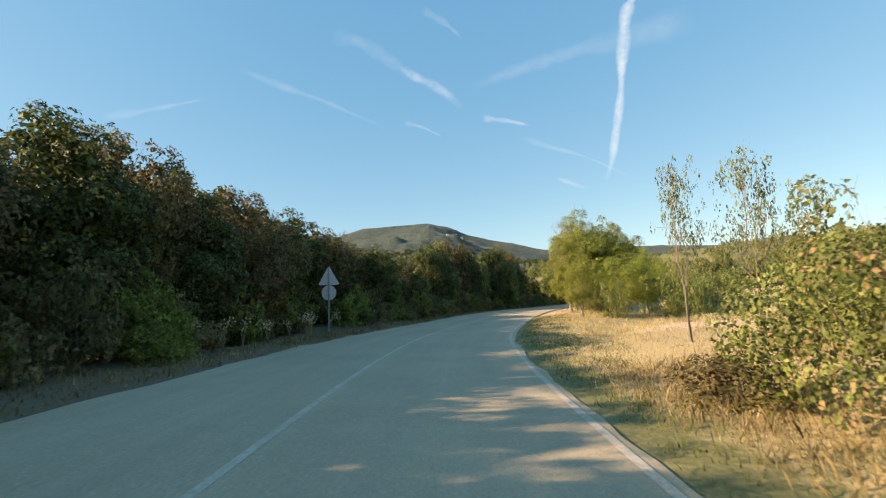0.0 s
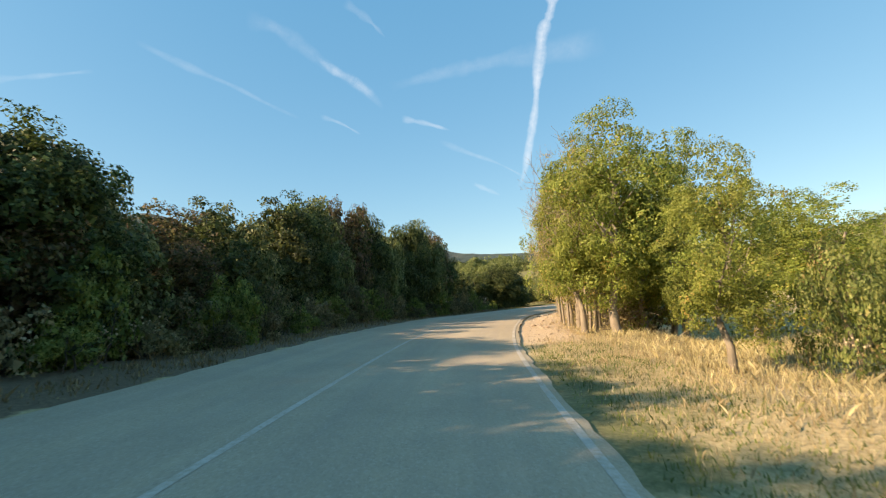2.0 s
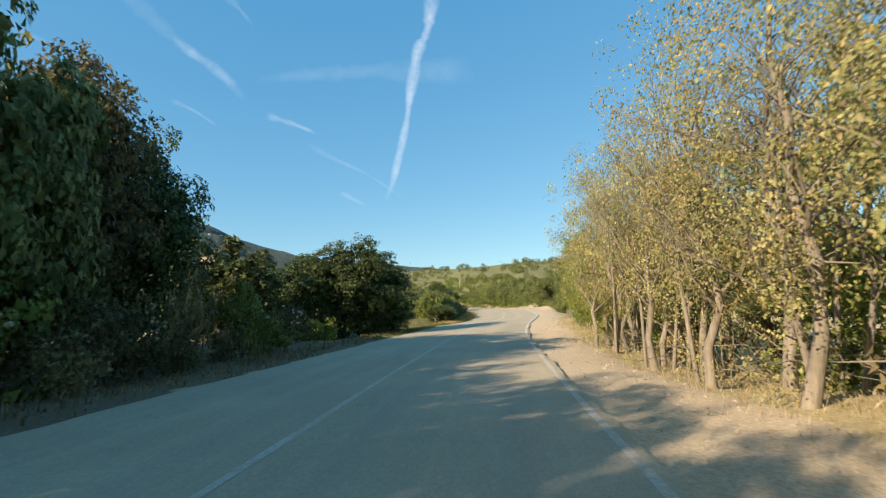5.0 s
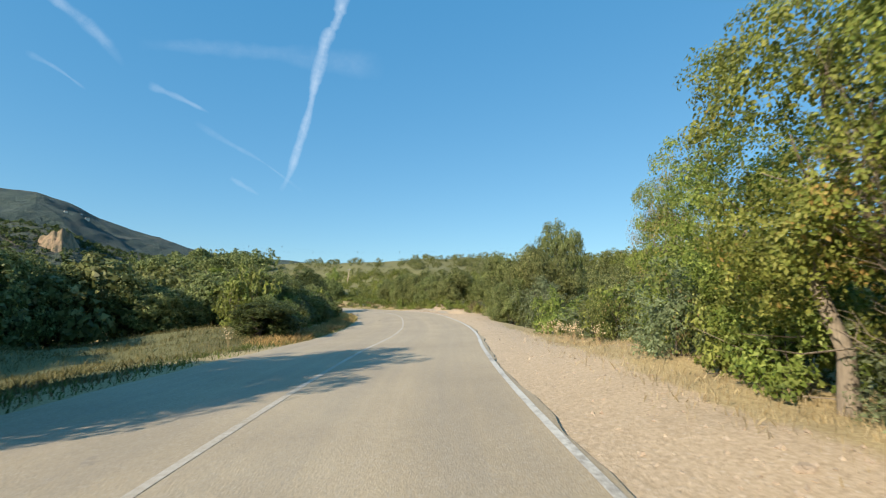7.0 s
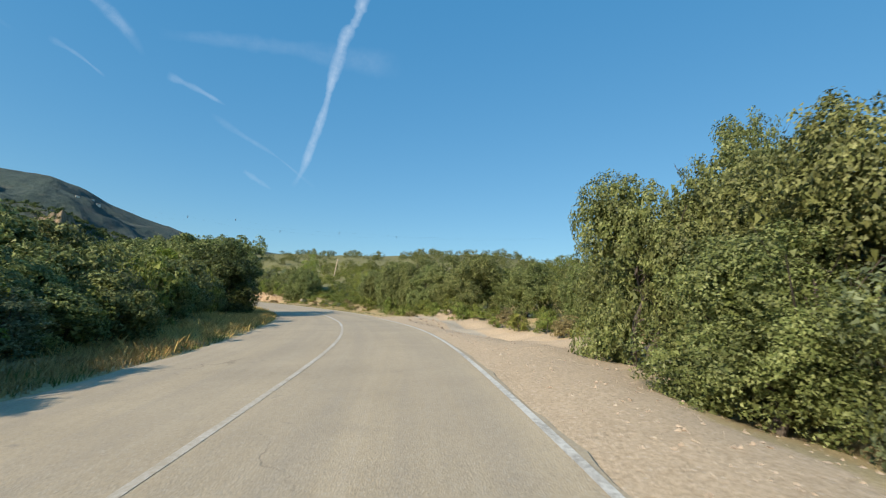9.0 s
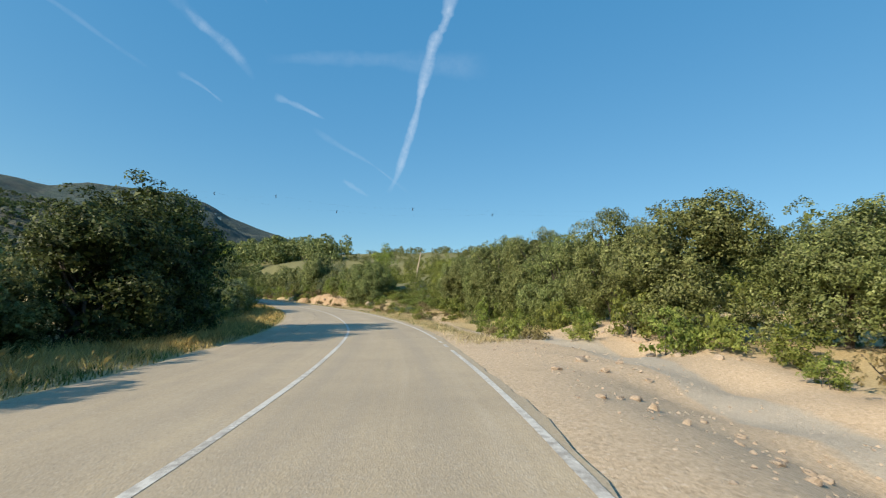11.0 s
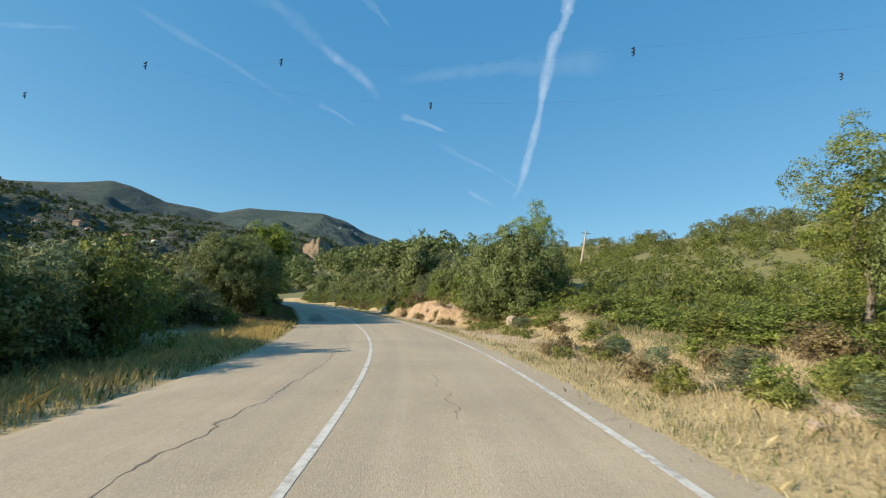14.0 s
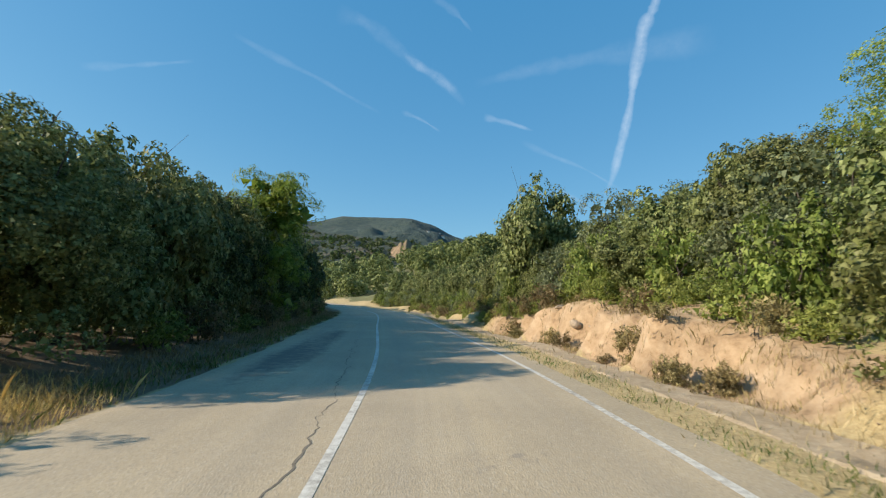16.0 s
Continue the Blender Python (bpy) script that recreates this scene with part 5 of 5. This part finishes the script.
d_plate = part("disc_plate", plate(disc, 0.025, 0.03), SIGN_BACK, sign, "grey back of a round plate")
d_plate.location = (0, 0.02, 1.98)
for z in (2.5, 2.95, 1.85, 2.1):
    bm = bmesh.new()
    bmesh.ops.create_cube(bm, size=1, matrix=Matrix.LocRotScale((0, -0.045, z), None, (0.16, 0.075, 0.035)))
    part("clamp", bm, GALV, sign)
sz = float(ground_z(-5.95, 25.5)[0])
sign.matrix_basis = Matrix.LocRotScale((-5.95, 25.5, sz), Euler((0, radians(1.0), radians(-6))), None)
tagged(sign, "galvanised road sign with triangle and disc seen from behind", "road sign")

# ---- power line ----
def pole_at(x, y, h, lean, label):
    root = new("utility_pole")
    z = float(ground_z(x, y)[0])
    v, f = tube([(0, 0, -0.3), (lean * 0.5, 0, h * 0.5), (lean, 0, h)], [0.16, 0.13, 0.10], 10)
    part("shaft", mesh_of("shaft", v, f, POLE_WOOD, True), None, root)
    bm = bmesh.new()
    bmesh.ops.create_cube(bm, size=1, matrix=Matrix.LocRotScale((lean, 0, h - 0.25), None, (1.1, 0.09, 0.09)))
    part("crossarm", bm, GALV, root)
    root.matrix_basis = Matrix.Translation((x, y, z))
    tagged(root, label, "utility pole")
    return (x + lean, y, z + h)


pole_at(93.5, 207.0, 5.6, 0.7, "leaning pale wooden utility pole among the oaks")


def cable(points, sag_points, name, label):
    root = new(name)
    bm_pts = []
    for a, b in zip(points, points[1:]):
        a, b = np.array(a), np.array(b)
        n_seg = 16
        for u in np.linspace(0, 1, n_seg, endpoint=False):
            p = a + (b - a) * u
            p[2] -= 4 * 0.5 * u * (1 - u)
            bm_pts.append(p)
    bm_pts.append(np.array(points[-1]))
    v, f = tube(bm_pts, [0.0016] * len(bm_pts), 3)
    part("wire", mesh_of("wire", v, f, CABLE), None, root)
    for p in sag_points:
        vv, ff = [], []
        for k in range(14):
            a = k * 1.1
            vv.append((p[0] + 0.05 * math.cos(a), p[1] + 0.05 * math.sin(a), p[2] + 0.13 - 0.026 * k))
        pieces = [tube(vv, [0.03] * 14, 4)]
        part("bird_marker", mesh_of("bird_marker", *join(pieces), CABLE), None, root)
    return tagged(root, label, "power line")


cable([(20, 190, 13.5), (49.3, 183.4, 12.75), (62.9, 176.9, 13.7), (76.8, 170.9, 13.6), (110, 156, 17)], [(49.3, 183.4, 12.6), (62.9, 176.9, 13.6), (76.8, 170.9, 13.5)], "power_line", "thin black overhead wire with dark bird markers")
cable([(20, 196, 13.8), (56.8, 175.9 + 2.5, 13.2), (70.1, 178.2, 13.3), (87.7, 171.6, 14.8), (115, 160, 18)], [(56.8, 178.4, 13.1), (70.1, 178.2, 13.2), (87.7, 171.6, 14.7)], "power_line", "thin black overhead wire with dark bird markers")

# ---- mountains ----
RELIEF = [(rng.normal(size=2) * f, rng.random() * 6.28, a) for f, a in ((1.2, 1.0), (2.4, 0.7), (4.5, 0.45), (8, 0.28), (14, 0.18), (25, 0.1)) for _ in range(5)]


def relief(u, w):
    return sum(a * np.sin(k[0] * u + k[1] * w + p) for k, p, a in RELIEF) / 5


def mountain(name, az, el, dist, depth, label, rough, mat):
    """A ridge whose crest follows the bearings and height angles given."""
    aa = np.linspace(az[0], az[-1], 260)
    rows, V = 46, []
    for k in range(rows):
        u = k / (rows - 1)
        n = relief(aa * 0.12, np.full_like(aa, u * 3.2))
        R = dist - depth * (1 - u)
        ee = np.interp(aa, az, el) + 0.05 * relief(aa * 1.1, 0 * aa + 3)
        fall = u ** 0.85 + rough * n * u * (1 - u) * 1.6
        h = np.tan(np.radians(ee)) * dist * fall - 20 * (1 - u)
        V.append(np.stack([R * np.sin(np.radians(aa)) + 40, R * np.cos(np.radians(aa)) + 90, h], 1))
    V.append(V[-1] * (1.12, 1.12, 1) + np.array([0, 0, -400]))
    V = np.stack(V, 0)
    gi = np.arange(V.shape[0] * V.shape[1]).reshape(V.shape[:2])
    q = np.stack([gi[:-1, :-1], gi[:-1, 1:], gi[1:, 1:], gi[1:, :-1]], -1).reshape(-1, 4)
    me = mesh_of(name, V.reshape(-1, 3), q, mat, True)
    tagged(new(name, me), label, "mountain", kind="structure")
    return aa, V


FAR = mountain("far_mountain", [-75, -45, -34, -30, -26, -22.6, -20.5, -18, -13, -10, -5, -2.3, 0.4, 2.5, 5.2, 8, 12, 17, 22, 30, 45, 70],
               [5, 6.5, 7.6, 8.3, 9.0, 9.9, 9.6, 8.7, 8.3, 9.2, 9.5, 9.6, 9.0, 8.0, 7.2, 6.6, 5.5, 5.3, 5.2, 4.5, 4, 3.5], 2900, 1300, "green forested mountain ridge with blue haze mixed into its colour", 0.35, SLOPE)
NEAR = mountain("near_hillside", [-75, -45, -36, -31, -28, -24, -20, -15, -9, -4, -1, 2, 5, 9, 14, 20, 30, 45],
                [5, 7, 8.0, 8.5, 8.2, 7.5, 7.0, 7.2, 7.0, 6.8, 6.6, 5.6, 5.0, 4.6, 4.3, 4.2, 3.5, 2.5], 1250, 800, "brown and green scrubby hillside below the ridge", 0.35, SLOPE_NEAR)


def on_slope(ridge, az, el, eye=(60, 150, 3)):
    aa, V = ridge
    d = V[:-1] - np.array(eye)
    a = np.degrees(np.arctan2(d[..., 0], d[..., 1]))
    e = np.degrees(np.arctan2(d[..., 2], np.hypot(d[..., 0], d[..., 1])))
    k = np.argmin((a - az) ** 2 + (e - el) ** 2)
    return V[:-1].reshape(-1, 3)[k]


def hillside_woods(ridge, count, a0, a1, leaf, label):
    """Small oaks and pines scattered over a hillside."""
    r = np.random.default_rng(21)
    aa, V = ridge
    P = []
    for _ in range(count):
        k, i = r.integers(4, V.shape[0] - 3), np.searchsorted(aa, a0 + (a1 - a0) * r.random())
        at = V[k, i] + (V[k + 1, i] - V[k, i]) * r.random() + (V[k, i + 1] - V[k, i]) * r.random()
        h = 4 + 5 * r.random() ** 2
        c, rad = dome_puffs(r, h * (1.0 + 0.5 * r.random()), h, 0.1, 7, h * 0.27)
        P.append(shell_leaves(np.asarray(c) + at - (0, 0, 0.6), rad, 80, h * 0.3, r, aspect=0.9))
    v = np.concatenate(P)
    tagged(new("hillside_woods", mesh_of("hillside_woods", v, np.arange(len(v)).reshape(-1, 3), leaf)), label, "woods", kind="stuff")


hillside_woods(NEAR, 2600, -42, 16, LEAF_DARK, "dark oaks and pines dotted over the hillside")


def cliff(at, w, h, label):
    """A bare eroded face below a scrubby spur that runs back into the hillside."""
    nx, nz, nb = 56, 18, 8
    V = np.empty((nz + nb, nx, 3))
    for i in range(nx):
        u = i / (nx - 1) * 2 - 1
        crest = (1 - abs(u) ** 5) * (0.92 + 0.07 * math.sin(5 * u + 1) + 0.04 * math.sin(17 * u))
        for j in range(nz + nb):
            v = min(1.0, j / (nz - 1))
            rib = 0.035 * w * abs(math.sin(8.5 * u + 0.8 * math.sin(4 * v))) + 0.015 * w * math.sin(23 * u + 3 * v)
            back = max(0, j - nz + 1)
            V[j, i] = (at[0] + u * w * (0.6 - 0.08 * v), at[1] - 40 + v * 30 + rib * (0.3 + v) + 26 * u * u + back * 30, at[2] - 14 + (h + 8) * v * crest + back * 2.5)
    gi = np.arange(nx * (nz + nb)).reshape(nz + nb, nx)
    q = np.stack([gi[:-1, :-1], gi[:-1, 1:], gi[1:, 1:], gi[1:, :-1]], -1)
    tagged(new("cliff", mesh_of("cliff", V.reshape(-1, 3), q[:nz - 1].reshape(-1, 4), EARTH_FAR, True)), label, "cliff", kind="structure")
    tagged(new("spur", mesh_of("spur", V.reshape(-1, 3), q[nz - 1:].reshape(-1, 4), SLOPE_NEAR, True)), "scrubby spur above the bare cliff", "hillside", kind="structure")


n = Nodes("ochre_cliff")
f = n.noise(0.09, 7, 0.7)
st = n.add("Mapping", Vector=n.coord(), Scale=(0.16, 0.16, 0.02))
g = n.noise(1.0, 4, 0.6, st.outputs[0])
n.bump(n.math("ADD", f, g), 1.0, 4.0)
EARTH_FAR = n.done(n.mix(n.span(g, 0.4, 0.65), n.ramp(f, [(0.3, (0.25, 0.17, 0.10)), (0.7, (0.38, 0.27, 0.18))]), (0.13, 0.115, 0.07)), 1.0)
cliff(np.array([29.0, 862.0, 57.0]), 52, 38, "bare ochre cliff on the scrubby hillside")


def house(name, w, l, h, roof, wall_mat, label, at, turn, tower=0.0, windows=3):
    """Walls, a gable roof and dark windows; a church has a tower too."""
    root = new(name)
    bm = bmesh.new()
    bmesh.ops.create_cube(bm, size=1, matrix=Matrix.LocRotScale((0, 0, h / 2 - 3), None, (w, l, h + 6)))
    part("wall", bm, wall_mat, root)
    vs = [(-w * 0.55, -l * 0.54, h), (w * 0.55, -l * 0.54, h), (w * 0.55, l * 0.54, h), (-w * 0.55, l * 0.54, h), (0, -l * 0.54, h + roof), (0, l * 0.54, h + roof)]
    part("roof", mesh_of("roof", vs, [(0, 1, 4), (3, 5, 2), (1, 2, 5, 4), (0, 4, 5, 3), (0, 3, 2, 1)], TILE), None, root)
    for i in range(windows):
        bm = bmesh.new()
        bmesh.ops.create_cube(bm, size=1, matrix=Matrix.LocRotScale(((i - (windows - 1) / 2) * w / windows, -l / 2, h * 0.55), None, (w * 0.12, 0.3, h * 0.28)))
        part("window", bm, WINDOW, root)
    if tower:
        bm = bmesh.new()
        bmesh.ops.create_cube(bm, size=1, matrix=Matrix.LocRotScale((w * 0.75, 0, tower / 2 - 3), None, (w * 0.36, w * 0.36, tower + 6)))
        bmesh.ops.create_cone(bm, cap_ends=True, segments=8, radius1=w * 0.22, radius2=0.2, depth=tower * 0.22, matrix=Matrix.Translation((w * 0.75, 0, tower * 1.1)))
        part("tower", bm, wall_mat, root)
    root.matrix_basis = Matrix.LocRotScale(tuple(map(float, at)), Euler((0, 0, turn)), None)
    return tagged(root, label, name.split("_")[-1])


house("village_church", 15, 11, 8, 3.5, BRICKWALL, "ochre village church with a square tower", on_slope(NEAR, -26.7, 5.6), 0.35, 15.5)
for az, el, w, mat in ((-27.9, 4.9, 9, PLASTER), (-25.0, 5.2, 11, BRICKWALL), (-24.2, 5.0, 8, PLASTER), (-21.3, 4.7, 10, PLASTER), (-20.6, 4.6, 7, PLASTER), (-18.6, 4.5, 7, PLASTER), (-30, 4.6, 10, PLASTER), (-31.5, 5.2, 9, BRICKWALL), (-23.0, 5.4, 8, BRICKWALL)):
    house("village_house", w, w * 0.7, w * 0.42, w * 0.2, mat, "small village house with a clay roof", on_slope(NEAR, az, el), 0.4 + 0.1 * w)
for az, el, w in ((0.1, 7.9, 24), (0.7, 8.1, 16), (-0.5, 8.2, 12), (1.1, 7.75, 14)):
    house("hillside_building", w, w * 0.6, w * 0.5, w * 0.12, PLASTER, "white building high on the mountain", on_slope(FAR, az, el), 0.2)


def trail(name, pts, width, strength, seed):
    """A drifting vapour trail high in the sky, along bearings and height angles."""
    r = np.random.default_rng(seed)
    a = glide(np.array(pts, float), 10)
    D = np.stack([np.sin(np.radians(a[:, 0])) * np.cos(np.radians(a[:, 1])), np.cos(np.radians(a[:, 0])) * np.cos(np.radians(a[:, 1])), np.sin(np.radians(a[:, 1]))], 1)
    t = np.gradient(D, axis=0)
    side = np.cross(D, t)
    side /= np.linalg.norm(side, axis=1, keepdims=True)
    u = np.linspace(0, 1, len(a))
    frayed = np.convolve(r.normal(size=len(a) + 8), np.ones(9) / 9, "valid")
    w = np.radians(width) * (1 - 0.55 * u) * (1 + 0.2 * np.sin(u * 17 + seed) + 0.5 * frayed)
    V = np.stack([(D + side * w[:, None] * e) * 4000 + (40, 90, 0) for e in (-0.5, -0.25, 0, 0.25, 0.5)], 1)
    gi = np.arange(V.shape[0] * 5).reshape(-1, 5)
    q = np.stack([gi[:-1, :-1], gi[:-1, 1:], gi[1:, 1:], gi[1:, :-1]], -1).reshape(-1, 4)
    me = mesh_of(name, V.reshape(-1, 3), q, VAPOUR)
    at = me.attributes.new("body", "FLOAT", "POINT")
    body = strength * np.array([0, 0.7, 1, 0.7, 0])[None] * (np.minimum(1, 8 * u) * np.minimum(1, 6 * (1 - u)))[:, None]
    at.data.foreach_set("value", body.ravel().astype(np.float32))
    ob = tagged(new(name, me), "white vapour trail drifting across the blue sky", "sky", kind="structure")
    return ob


n = Nodes("vapour")
body = n.add("Attribute")
body.attribute_name = "body"
mottle = n.noise(0.006, 6, 0.65)
cover = n.math("MULTIPLY", body.outputs["Fac"], n.span(mottle, 0.32, 0.68, 0.25, 1.0))
# The sunlit white of the trails is emitted, not lit by the sun
glow = n.add("Emission", Color=(0.80, 0.90, 1.0, 1), Strength=0.7)
clear = n.add("BsdfTransparent")
mixer = n.add("MixShader", Fac=cover)
n.tree.links.new(clear.outputs[0], mixer.inputs[1])
n.tree.links.new(glow.outputs[0], mixer.inputs[2])
n.tree.links.new(mixer.outputs[0], n.out.inputs[0])
VAPOUR = n.mat
trail("vapour_trail", [(25.6, 37.5), (24.8, 33.5), (24.4, 31.5), (23.2, 29.4), (22.9, 27.7), (22.3, 24.9), (22.0, 22.5), (21.5, 20.1), (20.8, 17.2), (20.2, 14.7), (19.4, 12.8)], 1.7, 0.52, 1)
trail("vapour_trail", [(-12.9, 30.3), (-9.7, 30.0), (-7.0, 28.8), (-3.4, 26.7), (-0.5, 25.4), (1.8, 23.9), (3.2, 22.5)], 1.9, 0.1, 2)
trail("vapour_trail", [(2.0, 23.8), (-0.5, 25.4), (-3.0, 26.5), (-5.0, 27.6)], 1.3, 0.2, 3)
trail("vapour_trail", [(-23.7, 26.2), (-18.1, 24.7), (-13.9, 23.6), (-10.7, 22.4), (-6.7, 21.0)], 0.9, 0.11, 4)
trail("vapour_trail", [(-4.4, 21.4), (-2.1, 20.8), (0.4, 19.6)], 0.6, 0.2, 5)
trail("vapour_trail", [(5.4, 21.4), (8.2, 20.9), (11.4, 20.0)], 0.75, 0.22, 6)
trail("vapour_trail", [(-1.5, 33.2), (1.6, 31.6), (3.6, 30.0)], 1.2, 0.13, 7)
trail("vapour_trail", [(30.5, 27.6), (24.8, 27.5), (20.1, 27.4), (14.7, 26.9), (9.1, 26.0), (4.0, 24.8)], 3.0, 0.1, 8)
trail("vapour_trail", [(14.0, 13.7), (15.7, 12.9), (17.2, 12.2)], 0.7, 0.16, 9)
trail("vapour_trail", [(-36.5, 19.5), (-32.1, 21.0), (-27.0, 22.8)], 1.0, 0.12, 10)
trail("vapour_trail", [(10.0, 18.8), (13.3, 17.4), (17.1, 15.9), (22, 13.0)], 0.8, 0.12, 11)
